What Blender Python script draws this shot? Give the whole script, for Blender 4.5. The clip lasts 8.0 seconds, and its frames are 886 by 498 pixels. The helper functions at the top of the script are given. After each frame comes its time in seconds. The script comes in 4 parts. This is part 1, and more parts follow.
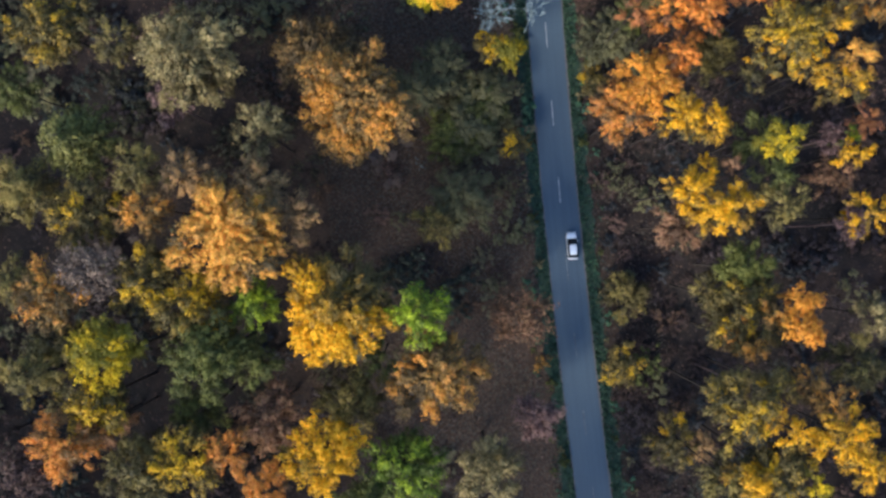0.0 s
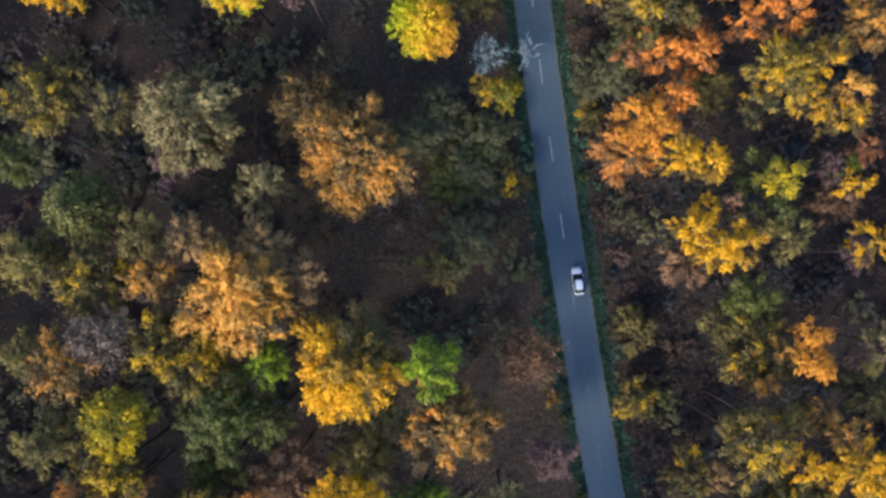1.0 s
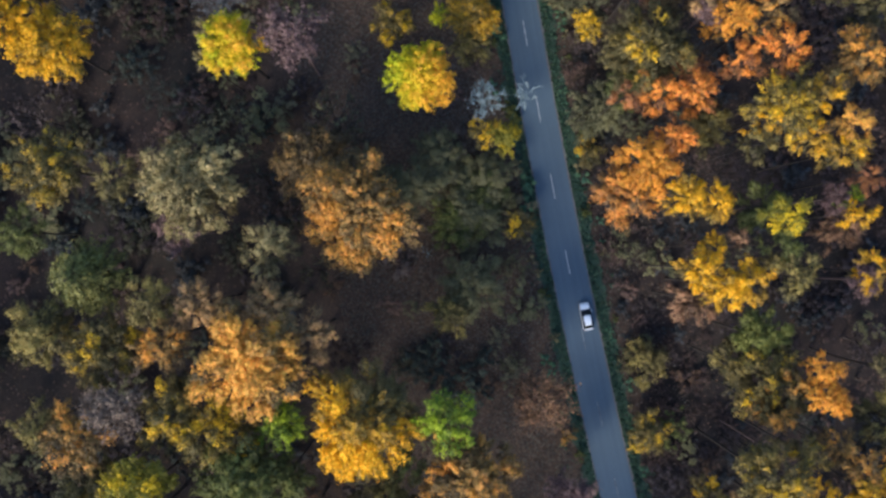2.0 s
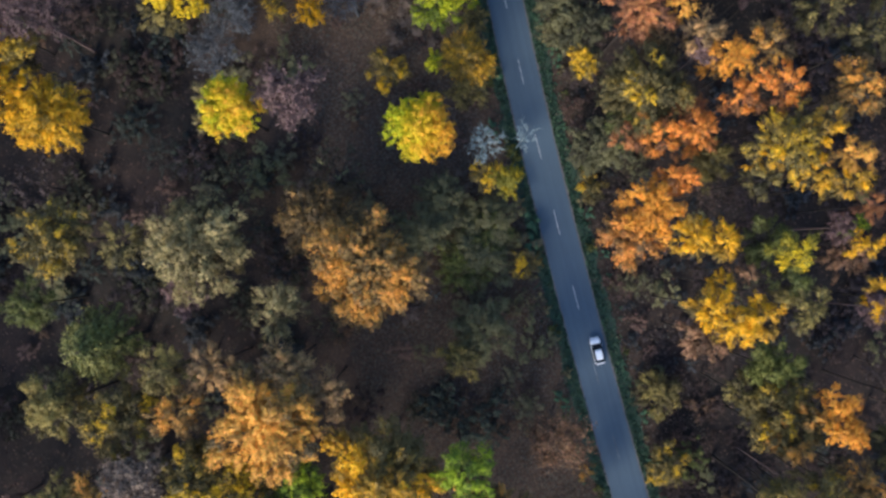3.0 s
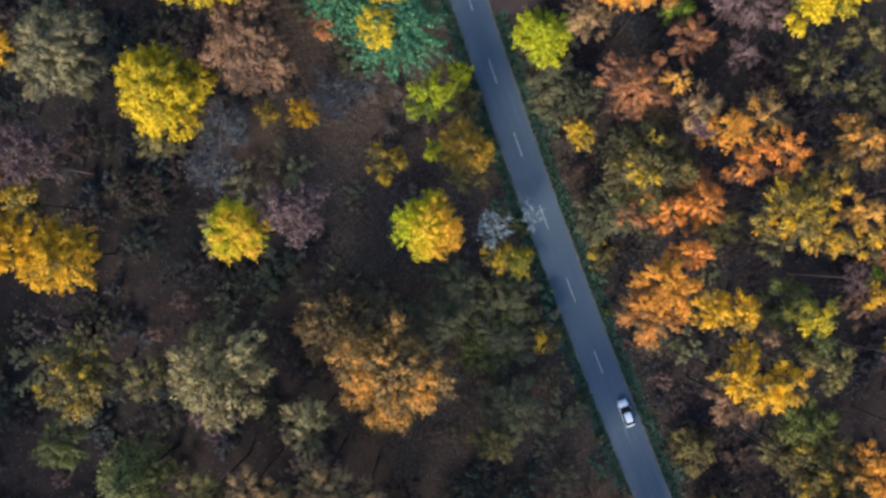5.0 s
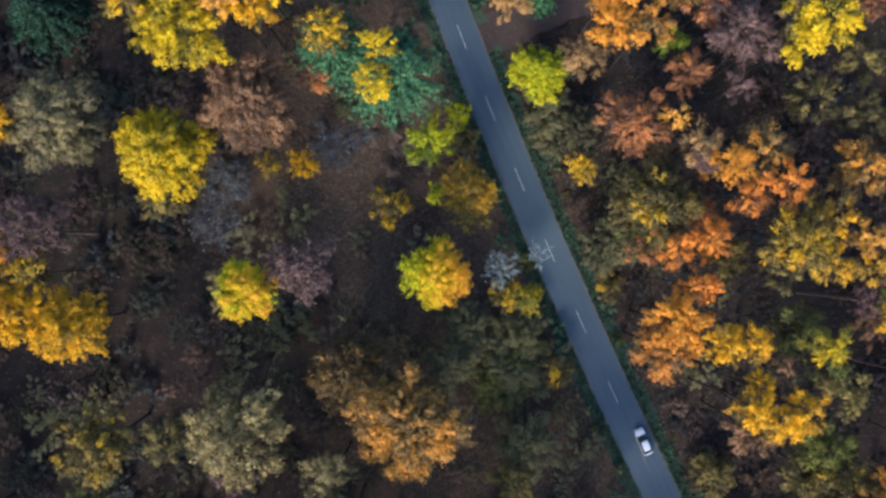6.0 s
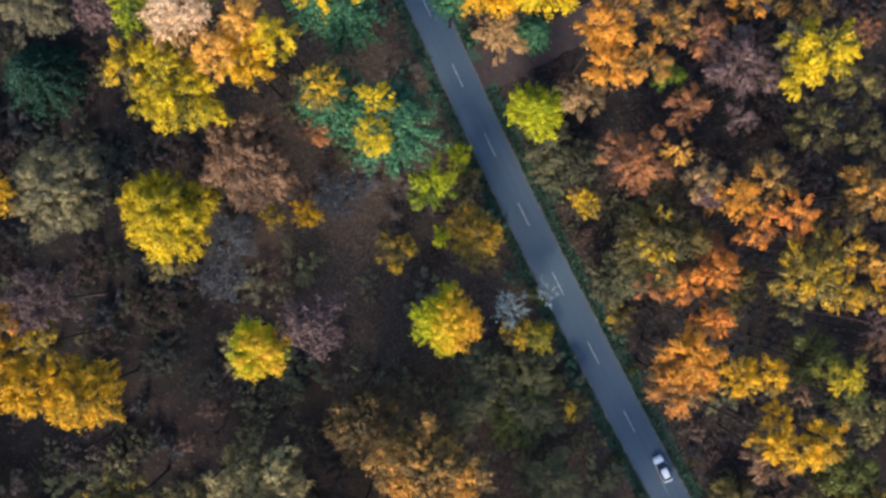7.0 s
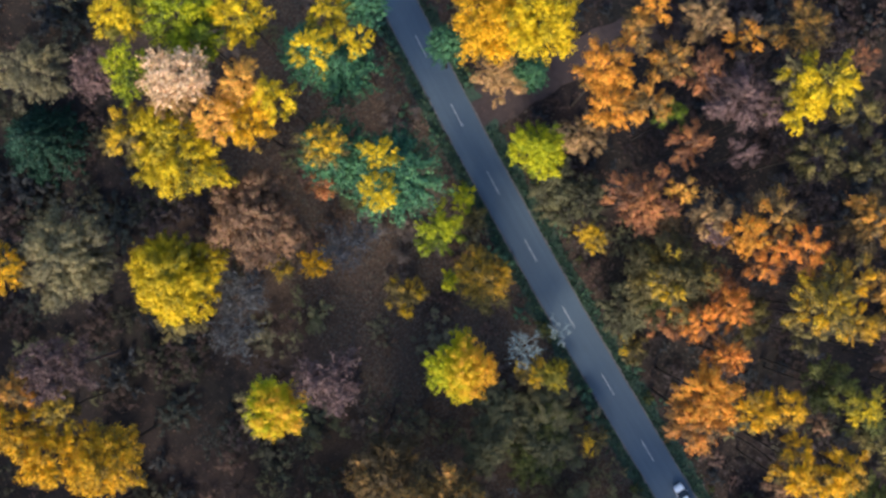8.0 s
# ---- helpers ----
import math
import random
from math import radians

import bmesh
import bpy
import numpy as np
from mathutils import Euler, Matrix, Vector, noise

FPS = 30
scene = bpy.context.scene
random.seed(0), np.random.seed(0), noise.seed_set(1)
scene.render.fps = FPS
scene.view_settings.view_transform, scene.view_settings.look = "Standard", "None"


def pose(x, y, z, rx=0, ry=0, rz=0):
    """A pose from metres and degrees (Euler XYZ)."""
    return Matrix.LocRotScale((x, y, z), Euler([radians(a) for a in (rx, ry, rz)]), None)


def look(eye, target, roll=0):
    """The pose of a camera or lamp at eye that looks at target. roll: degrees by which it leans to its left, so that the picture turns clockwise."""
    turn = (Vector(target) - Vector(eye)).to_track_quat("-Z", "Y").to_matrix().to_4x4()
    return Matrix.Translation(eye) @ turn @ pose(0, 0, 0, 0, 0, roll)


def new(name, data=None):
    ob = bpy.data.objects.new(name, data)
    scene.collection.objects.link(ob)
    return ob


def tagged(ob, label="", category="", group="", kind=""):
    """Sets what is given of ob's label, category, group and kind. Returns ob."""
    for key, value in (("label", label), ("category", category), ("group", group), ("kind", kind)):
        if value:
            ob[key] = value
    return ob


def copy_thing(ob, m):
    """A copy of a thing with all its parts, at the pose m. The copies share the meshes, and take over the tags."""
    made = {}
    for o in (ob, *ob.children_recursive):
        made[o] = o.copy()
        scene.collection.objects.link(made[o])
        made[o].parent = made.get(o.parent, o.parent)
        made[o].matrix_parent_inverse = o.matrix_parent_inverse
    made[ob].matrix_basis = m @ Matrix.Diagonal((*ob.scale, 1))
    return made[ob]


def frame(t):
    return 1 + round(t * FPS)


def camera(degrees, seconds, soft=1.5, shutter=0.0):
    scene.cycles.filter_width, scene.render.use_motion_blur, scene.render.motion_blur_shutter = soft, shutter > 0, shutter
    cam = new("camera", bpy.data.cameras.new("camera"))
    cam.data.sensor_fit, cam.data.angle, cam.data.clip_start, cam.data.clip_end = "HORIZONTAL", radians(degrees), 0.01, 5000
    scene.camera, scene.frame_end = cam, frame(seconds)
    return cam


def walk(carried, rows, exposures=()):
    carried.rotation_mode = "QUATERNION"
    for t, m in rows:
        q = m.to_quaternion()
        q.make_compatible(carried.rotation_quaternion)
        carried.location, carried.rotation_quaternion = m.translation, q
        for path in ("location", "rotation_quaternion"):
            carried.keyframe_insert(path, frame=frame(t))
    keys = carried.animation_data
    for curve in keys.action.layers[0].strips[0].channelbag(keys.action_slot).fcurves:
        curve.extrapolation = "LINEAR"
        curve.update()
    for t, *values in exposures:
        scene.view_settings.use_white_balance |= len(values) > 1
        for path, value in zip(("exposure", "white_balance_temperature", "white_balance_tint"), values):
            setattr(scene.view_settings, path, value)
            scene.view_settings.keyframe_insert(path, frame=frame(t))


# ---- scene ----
cam = camera(62.7, 8.0, soft=2.8)
# seconds, eye (x, y, z), turn about x, y and z in degrees: straight down, slowly turning right
PATH = [
    (0.0, 0.109, 0.440, 112.494, -0.379, -0.152, -0.061),
    (0.5, -0.183, 3.523, 112.554, -0.317, -0.147, -1.537),
    (1.0, -0.433, 6.686, 112.613, -0.259, -0.139, -3.023),
    (1.5, -0.633, 9.901, 112.670, -0.207, -0.128, -4.525),
    (2.0, -0.772, 13.141, 112.726, -0.160, -0.113, -6.050),
    (2.5, -0.842, 16.384, 112.781, -0.119, -0.095, -7.602),
    (3.0, -0.838, 19.612, 112.834, -0.082, -0.074, -9.183),
    (3.5, -0.753, 22.814, 112.886, -0.050, -0.050, -10.793),
    (4.0, -0.584, 25.981, 112.936, -0.024, -0.022, -12.432),
    (4.5, -0.326, 29.108, 112.985, -0.003, 0.008, -14.095),
    (5.0, 0.021, 32.197, 113.033, 0.014, 0.042, -15.778),
    (5.5, 0.458, 35.253, 113.079, 0.025, 0.079, -17.472),
    (6.0, 0.985, 38.286, 113.124, 0.031, 0.119, -19.168),
    (6.5, 1.600, 41.309, 113.167, 0.031, 0.162, -20.856),
    (7.0, 2.300, 44.341, 113.210, 0.027, 0.209, -22.521),
    (7.5, 3.081, 47.406, 113.250, 0.018, 0.259, -24.150),
    (8.0, 3.939, 50.531, 113.290, 0.003, 0.312, -25.726),
]
walk(cam, [(t, pose(x, y, z, rx, ry, rz)) for t, x, y, z, rx, ry, rz in PATH], [(0.0, 1.25, 5790, 11), (4.0, 1.29, 5800, 12), (8.0, 1.34, 6200, 13)])

# ---------------------------------------------------------------- light
SUN_AZIMUTH, SUN_ELEVATION = 214.0, 31.0      # degrees clockwise from +y; hazy, from the south-west
world = bpy.data.worlds.new("sky")
scene.world = world
world.use_nodes = True
wn = world.node_tree.nodes
sky = wn.new("ShaderNodeTexSky")
sky.sky_type, sky.sun_disc = "NISHITA", False
sky.sun_elevation, sky.sun_rotation = radians(SUN_ELEVATION), radians(SUN_AZIMUTH)
wn["Background"].inputs["Strength"].default_value = 0.15
world.node_tree.links.new(sky.outputs["Color"], wn["Background"].inputs["Color"])
sun_data = bpy.data.lights.new("sun", "SUN")
sun_data.energy, sun_data.angle, sun_data.color = 3.2, radians(20), (1.0, 0.86, 0.66)
sun = new("sun", sun_data)
sa, se = radians(SUN_AZIMUTH), radians(SUN_ELEVATION)
sun_from = Vector((math.sin(sa) * math.cos(se), math.cos(sa) * math.cos(se), math.sin(se)))
sun.matrix_world = look(sun_from * 300, (0, 0, 0))


# ---------------------------------------------------------------- materials
def material(name, rough=0.8, spec=0.2):
    m = bpy.data.materials.new(name)
    m.use_nodes = True
    b = m.node_tree.nodes["Principled BSDF"]
    b.inputs["Roughness"].default_value = rough
    b.inputs["Specular IOR Level"].default_value = spec
    return m, m.node_tree.nodes, m.node_tree.links, b


def ramp(nodes, stops):
    r = nodes.new("ShaderNodeValToRGB")
    while len(r.color_ramp.elements) < len(stops):
        r.color_ramp.elements.new(0.5)
    for e, (p, c) in zip(r.color_ramp.elements, stops):
        e.position, e.color = p, (*c, 1)
    return r


def noise_tex(nodes, links, scale, detail=4.0, rough=0.6, coord="Object"):
    tc, n = nodes.new("ShaderNodeTexCoord"), nodes.new("ShaderNodeTexNoise")
    n.inputs["Scale"].default_value, n.inputs["Detail"].default_value = scale, detail
    n.inputs["Roughness"].default_value = rough
    links.new(tc.outputs[coord], n.inputs["Vector"])
    return n


def bump(nodes, links, height, target, strength, distance):
    b = nodes.new("ShaderNodeBump")
    b.inputs["Strength"].default_value, b.inputs["Distance"].default_value = strength, distance
    links.new(height, b.inputs["Height"])
    links.new(b.outputs["Normal"], target.inputs["Normal"])


def leaf_material(name, low, mid, high, through_light=0.25, spread=(0.62, 1.3)):
    """Leaves: colour by turning and painted light, jittered leaf by leaf, a little light passing through."""
    m, nodes, links, b = material(name, 0.6, 0.18)
    low, mid, high = (tuple(max(0.008, sum(c) / 3 + (v - sum(c) / 3) * 1.09) for v in c) for c in (low, mid, high))
    at = nodes.new("ShaderNodeAttribute")
    at.attribute_name = "tint"
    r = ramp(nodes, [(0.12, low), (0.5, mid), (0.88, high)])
    geo, hsv = nodes.new("ShaderNodeNewGeometry"), nodes.new("ShaderNodeHueSaturation")
    val, hue = nodes.new("ShaderNodeMapRange"), nodes.new("ShaderNodeMapRange")
    val.inputs["To Min"].default_value, val.inputs["To Max"].default_value = spread
    hue.inputs["To Min"].default_value, hue.inputs["To Max"].default_value = 0.515, 0.485
    links.new(geo.outputs["Random Per Island"], val.inputs["Value"])
    links.new(geo.outputs["Random Per Island"], hue.inputs["Value"])
    links.new(at.outputs["Fac"], r.inputs["Fac"])
    links.new(r.outputs["Color"], hsv.inputs["Color"])
    links.new(val.outputs["Result"], hsv.inputs["Value"])
    links.new(hue.outputs["Result"], hsv.inputs["Hue"])
    links.new(hsv.outputs["Color"], b.inputs["Base Color"])
    tr, mix = nodes.new("ShaderNodeBsdfTranslucent"), nodes.new("ShaderNodeMixShader")
    mix.inputs["Fac"].default_value = through_light
    links.new(hsv.outputs["Color"], tr.inputs["Color"])
    links.new(b.outputs["BSDF"], mix.inputs[1])
    links.new(tr.outputs["BSDF"], mix.inputs[2])
    links.new(mix.outputs["Shader"], nodes["Material Output"].inputs["Surface"])
    return m


LEAF = {
    "orange": leaf_material("orange_leaves", (0.163, 0.109, 0.0391), (0.449, 0.198, 0.0391), (0.653, 0.308, 0.0586)),
    "peach": leaf_material("copper_leaves", (0.173, 0.109, 0.0512), (0.449, 0.194, 0.0512), (0.653, 0.283, 0.0698)),
    "redorange": leaf_material("red_orange_leaves", (0.20, 0.098, 0.046), (0.52, 0.20, 0.048), (0.72, 0.29, 0.07)),
    "amber": leaf_material("amber_leaves", (0.125, 0.098, 0.052), (0.42, 0.23, 0.06), (0.72, 0.39, 0.09)),
    "yellow": leaf_material("yellow_leaves", (0.15, 0.14, 0.026), (0.42, 0.31, 0.026), (0.62, 0.448, 0.03)),
    "yorange": leaf_material("golden_leaves", (0.163, 0.119, 0.0293), (0.49, 0.278, 0.0245), (0.694, 0.397, 0.0342)),
    "golden": leaf_material("golden_and_olive_leaves", (0.0918, 0.0774, 0.0342), (0.347, 0.212, 0.0391), (0.694, 0.395, 0.036)),
    "limeo": leaf_material("lime_turning_copper_leaves", (0.33, 0.36, 0.015), (0.56, 0.42, 0.025), (0.62, 0.33, 0.05)),
    "lime": leaf_material("lime_leaves", (0.09, 0.12, 0.02), (0.27, 0.31, 0.02), (0.46, 0.44, 0.025)),
    "green": leaf_material("green_leaves", (0.06, 0.08, 0.022), (0.13, 0.185, 0.03), (0.30, 0.37, 0.035)),
    "dgreen": leaf_material("dark_green_leaves", (0.046, 0.054, 0.021), (0.084, 0.093, 0.032), (0.138, 0.146, 0.042)),
    "olive": leaf_material("olive_leaves", (0.0561, 0.0504, 0.025), (0.128, 0.107, 0.0432), (0.255, 0.204, 0.0672)),
    "olivey": leaf_material("olive_yellow_leaves", (0.0663, 0.0582, 0.0269), (0.163, 0.126, 0.0432), (0.571, 0.369, 0.0384)),
    "oliveo": leaf_material("olive_orange_leaves", (0.0816, 0.0615, 0.0342), (0.214, 0.139, 0.0538), (0.571, 0.278, 0.0635)),
    "greygreen": leaf_material("grey_green_leaves", (0.102, 0.0857, 0.0431), (0.209, 0.171, 0.0786), (0.357, 0.291, 0.134)),
    "tan": leaf_material("tan_leaves", (0.122, 0.0869, 0.0484), (0.245, 0.161, 0.0791), (0.398, 0.246, 0.107)),
    "brown": leaf_material("brown_leaves", (0.102, 0.0643, 0.0418), (0.199, 0.118, 0.0698), (0.316, 0.184, 0.102), 0.25, (0.84, 1.14)),
    "rust": leaf_material("rust_leaves", (0.112, 0.0605, 0.0391), (0.255, 0.118, 0.0605), (0.439, 0.189, 0.0744), 0.25, (0.84, 1.14)),
    "mauve": leaf_material("mauve_leaves", (0.0734, 0.0482, 0.0465), (0.133, 0.0869, 0.0809), (0.219, 0.142, 0.126), 0.25, (0.84, 1.14)),
    "dusk": leaf_material("dull_mauve_leaves", (0.0938, 0.0737, 0.0614), (0.155, 0.119, 0.093), (0.209, 0.159, 0.121), 0.25, (0.84, 1.14)),
    "duskolive": leaf_material("dull_olive_leaves", (0.0938, 0.0873, 0.0557), (0.163, 0.144, 0.0816), (0.224, 0.189, 0.0941), 0.25, (0.84, 1.14)),
    # undergrowth leaf colours, lowest tints darkened to hold the canopy's shade
    "gloom": leaf_material("ivy_leaves", (0.027, 0.032, 0.027), (0.056, 0.068, 0.051), (0.081, 0.093, 0.065), 0.15, (0.88, 1.12)),
    "gloomy": leaf_material("withered_brown_leaves", (0.041, 0.028, 0.024), (0.087, 0.058, 0.048), (0.127, 0.080, 0.062), 0.15, (0.88, 1.12)),
    "gloom_mauve": leaf_material("withered_mauve_leaves", (0.034, 0.026, 0.026), (0.069, 0.054, 0.053), (0.100, 0.077, 0.076), 0.15, (0.88, 1.12)),
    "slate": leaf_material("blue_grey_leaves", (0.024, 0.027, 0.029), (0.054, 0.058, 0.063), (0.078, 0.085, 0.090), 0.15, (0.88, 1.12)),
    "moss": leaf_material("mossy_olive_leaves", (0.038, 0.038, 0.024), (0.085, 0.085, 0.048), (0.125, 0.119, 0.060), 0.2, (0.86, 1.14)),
    "pale": leaf_material("pale_grey_leaves", (0.05, 0.056, 0.064), (0.075, 0.082, 0.092), (0.11, 0.118, 0.13)),
    "white": leaf_material("silvery_leaves", (0.11, 0.14, 0.15), (0.18, 0.22, 0.23), (0.28, 0.33, 0.34)),
    "pinkbare": leaf_material("pinkish_leaves", (0.46, 0.29, 0.15), (0.62, 0.42, 0.24), (0.74, 0.55, 0.36)),
    "verge": leaf_material("verge_bush_leaves", (0.032, 0.068, 0.046), (0.055, 0.12, 0.078), (0.09, 0.16, 0.085)),
    "conifer": leaf_material("blue_green_needles", (0.018, 0.050, 0.034), (0.036, 0.105, 0.060), (0.082, 0.185, 0.080), 0.1),
    "pine": leaf_material("pine_needles", (0.05, 0.055, 0.022), (0.11, 0.11, 0.04), (0.21, 0.20, 0.06), 0.1),
}


def bark_material(name, dark, light):
    m, nodes, links, b = material(name, 0.9, 0.1)
    n = noise_tex(nodes, links, 5.0, 6.0, 0.7)
    r = ramp(nodes, [(0.3, dark), (0.7, light)])
    links.new(n.outputs["Fac"], r.inputs["Fac"])
    links.new(r.outputs["Color"], b.inputs["Base Color"])
    bump(nodes, links, n.outputs["Fac"], b, 0.6, 0.03)
    return m


BARK = bark_material("bark", (0.016, 0.0145, 0.0135), (0.045, 0.038, 0.034))
BARK_DUSK = bark_material("dark_twig_bark", (0.055, 0.046, 0.044), (0.125, 0.102, 0.095))
BARK_BROWN = bark_material("brown_twig_bark", (0.075, 0.052, 0.04), (0.16, 0.11, 0.08))
BARK_MAUVE = bark_material("mauve_twig_bark", (0.06, 0.044, 0.043), (0.14, 0.102, 0.097))
BARK_PALE = bark_material("pale_twig_bark", (0.05, 0.056, 0.064), (0.11, 0.118, 0.132))
BARK_WHITE = bark_material("silvery_bark", (0.13, 0.185, 0.20), (0.265, 0.335, 0.35))
BARK_PINK = bark_material("sunlit_pale_bark", (0.55, 0.38, 0.24), (0.75, 0.59, 0.43))
# undergrowth bark, its colour darkened for the same canopy shade
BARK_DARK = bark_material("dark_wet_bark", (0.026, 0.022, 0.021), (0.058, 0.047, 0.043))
TWIGS = {"gloom": BARK_DARK, "gloomy": BARK_DARK, "gloom_mauve": BARK_DARK, "slate": BARK_DARK, "moss": BARK_DARK, "mauve": BARK_MAUVE, "pale": BARK_PALE, "white": BARK_WHITE, "pinkbare": BARK_PINK, "brown": BARK_BROWN, "dusk": BARK_DUSK}


def ground_material():
    m, nodes, links, b = material("leaf_litter_ground", 0.95, 0.05)
    big, mid, fine = (noise_tex(nodes, links, s, 5.0, 0.65) for s in (0.05, 0.45, 4.5))
    r1 = ramp(nodes, [(0.35, (0.018, 0.0158, 0.017)), (0.5, (0.027, 0.022, 0.022)), (0.68, (0.046, 0.034, 0.029))])
    r2 = ramp(nodes, [(0.38, (0.022, 0.026, 0.023)), (0.62, (0.041, 0.031, 0.030))])
    r3 = ramp(nodes, [(0.3, (0.55, 0.55, 0.55)), (0.75, (1.25, 1.2, 1.1))])
    links.new(mid.outputs["Fac"], r1.inputs["Fac"])
    links.new(big.outputs["Fac"], r2.inputs["Fac"])
    links.new(fine.outputs["Fac"], r3.inputs["Fac"])
    mx, mul = nodes.new("ShaderNodeMix"), nodes.new("ShaderNodeMix")
    mx.data_type = mul.data_type = "RGBA"
    mul.blend_type = "MULTIPLY"
    mx.inputs["Factor"].default_value, mul.inputs["Factor"].default_value = 0.4, 1.0
    links.new(r1.outputs["Color"], mx.inputs["A"])
    links.new(r2.outputs["Color"], mx.inputs["B"])
    # open light by the road, canopy shade beyond, put into the ground colour
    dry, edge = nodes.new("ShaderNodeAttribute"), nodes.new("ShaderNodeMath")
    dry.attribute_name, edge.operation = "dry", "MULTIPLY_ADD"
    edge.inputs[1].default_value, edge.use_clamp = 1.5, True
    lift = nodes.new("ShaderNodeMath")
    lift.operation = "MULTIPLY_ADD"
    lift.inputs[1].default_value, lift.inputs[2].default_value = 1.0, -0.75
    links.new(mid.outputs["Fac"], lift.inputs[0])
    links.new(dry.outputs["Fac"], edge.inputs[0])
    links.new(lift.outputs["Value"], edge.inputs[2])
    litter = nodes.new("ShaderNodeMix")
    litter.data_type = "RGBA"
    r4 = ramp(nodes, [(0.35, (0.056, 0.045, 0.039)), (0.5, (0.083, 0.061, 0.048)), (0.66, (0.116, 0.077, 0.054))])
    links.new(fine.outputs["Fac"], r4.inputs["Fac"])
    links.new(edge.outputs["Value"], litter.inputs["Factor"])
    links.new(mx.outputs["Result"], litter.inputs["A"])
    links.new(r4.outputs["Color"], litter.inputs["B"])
    links.new(litter.outputs["Result"], mul.inputs["A"])
    links.new(r3.outputs["Color"], mul.inputs["B"])
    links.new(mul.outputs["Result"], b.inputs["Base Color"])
    bump(nodes, links, fine.outputs["Fac"], b, 0.8, 0.12)
    return m


def asphalt_material():
    m, nodes, links, b = material("asphalt", 0.78, 0.35)
    fine, big = noise_tex(nodes, links, 9.0, 6.0, 0.75), noise_tex(nodes, links, 0.09, 3.0, 0.5)
    tc, mp, streak = nodes.new("ShaderNodeTexCoord"), nodes.new("ShaderNodeMapping"), nodes.new("ShaderNodeTexNoise")
    mp.inputs["Scale"].default_value = (1.5, 0.03, 1)
    streak.inputs["Scale"].default_value, streak.inputs["Detail"].default_value = 1.0, 3.0
    links.new(tc.outputs["UV"], mp.inputs["Vector"])
    links.new(mp.outputs["Vector"], streak.inputs["Vector"])
    r = ramp(nodes, [(0.3, (0.049, 0.074, 0.099)), (0.7, (0.068, 0.103, 0.137))])
    r2 = ramp(nodes, [(0.3, (0.93, 0.935, 0.95)), (0.7, (1.06, 1.06, 1.05))])
    r3 = ramp(nodes, [(0.3, (0.91, 0.915, 0.93)), (0.72, (1.08, 1.08, 1.07))])
    links.new(fine.outputs["Fac"], r.inputs["Fac"])
    links.new(big.outputs["Fac"], r2.inputs["Fac"])
    links.new(streak.outputs["Fac"], r3.inputs["Fac"])
    a, c = nodes.new("ShaderNodeMix"), nodes.new("ShaderNodeMix")
    for mix in (a, c):
        mix.data_type, mix.blend_type = "RGBA", "MULTIPLY"
        mix.inputs["Factor"].default_value = 1.0
    links.new(r.outputs["Color"], a.inputs["A"])
    links.new(r2.outputs["Color"], a.inputs["B"])
    links.new(a.outputs["Result"], c.inputs["A"])
    links.new(r3.outputs["Color"], c.inputs["B"])
    links.new(c.outputs["Result"], b.inputs["Base Color"])
    bump(nodes, links, fine.outputs["Fac"], b, 0.4, 0.01)
    return m


def speckled(name, dark, light, scale, rough=0.9, cut=(0.3, 0.7)):
    m, nodes, links, b = material(name, rough, 0.15)
    n = noise_tex(nodes, links, scale, 6.0, 0.7)
    r = ramp(nodes, [(cut[0], dark), (cut[1], light)])
    links.new(n.outputs["Fac"], r.inputs["Fac"])
    links.new(r.outputs["Color"], b.inputs["Base Color"])
    bump(nodes, links, n.outputs["Fac"], b, 0.5, 0.03)
    return m


def plain(name, colour, rough, metal=0.0, spec=0.5, coat=0.0):
    m, nodes, links, b = material(name, rough, spec)
    n = noise_tex(nodes, links, 3.0, 4.0)
    r = ramp(nodes, [(0.3, tuple(v * 0.93 for v in colour)), (0.7, tuple(min(1, v * 1.04) for v in colour))])
    links.new(n.outputs["Fac"], r.inputs["Fac"])
    links.new(r.outputs["Color"], b.inputs["Base Color"])
    b.inputs["Metallic"].default_value = metal
    b.inputs["Coat Weight"].default_value = coat
    return m


GROUND, ASPHALT = ground_material(), asphalt_material()
SHOULDER = speckled("worn_road_edge", (0.075, 0.07, 0.068), (0.15, 0.14, 0.135), 2.2)
VERGE = speckled("grassy_verge_soil", (0.025, 0.050, 0.036), (0.052, 0.080, 0.054), 1.6)
TRACK = speckled("packed_earth", (0.038, 0.029, 0.028), (0.066, 0.048, 0.044), 1.1)
PAINT = speckled("worn_white_road_paint", (0.11, 0.12, 0.13), (0.44, 0.46, 0.47), 3.0, 0.7, (0.35, 0.58))
FAINT = speckled("nearly_worn_off_paint", (0.07, 0.075, 0.085), (0.30, 0.32, 0.33), 3.0, 0.7, (0.45, 0.7))
WHITE_CAR = plain("white_car_paint", (0.80, 0.82, 0.83), 0.28, 0.0, 0.5, 0.6)
CAR_GLASS = plain("dark_car_glass", (0.012, 0.02, 0.026), 0.06, 0.0, 0.6)
RUBBER = plain("tyre_rubber", (0.025, 0.025, 0.026), 0.85, 0.0, 0.2)
ALLOY = plain("wheel_alloy", (0.55, 0.56, 0.58), 0.35, 1.0)
TRIM = plain("black_plastic_trim", (0.02, 0.021, 0.023), 0.55, 0.0, 0.3)
LAMP = plain("clear_headlight", (0.62, 0.66, 0.68), 0.12, 0.0, 0.7)
RED_LAMP = plain("red_tail_light", (0.35, 0.02, 0.02), 0.2, 0.0, 0.6)
GRASS = leaf_material("verge_grass", (0.027, 0.055, 0.038), (0.043, 0.088, 0.058), (0.075, 0.115, 0.062))
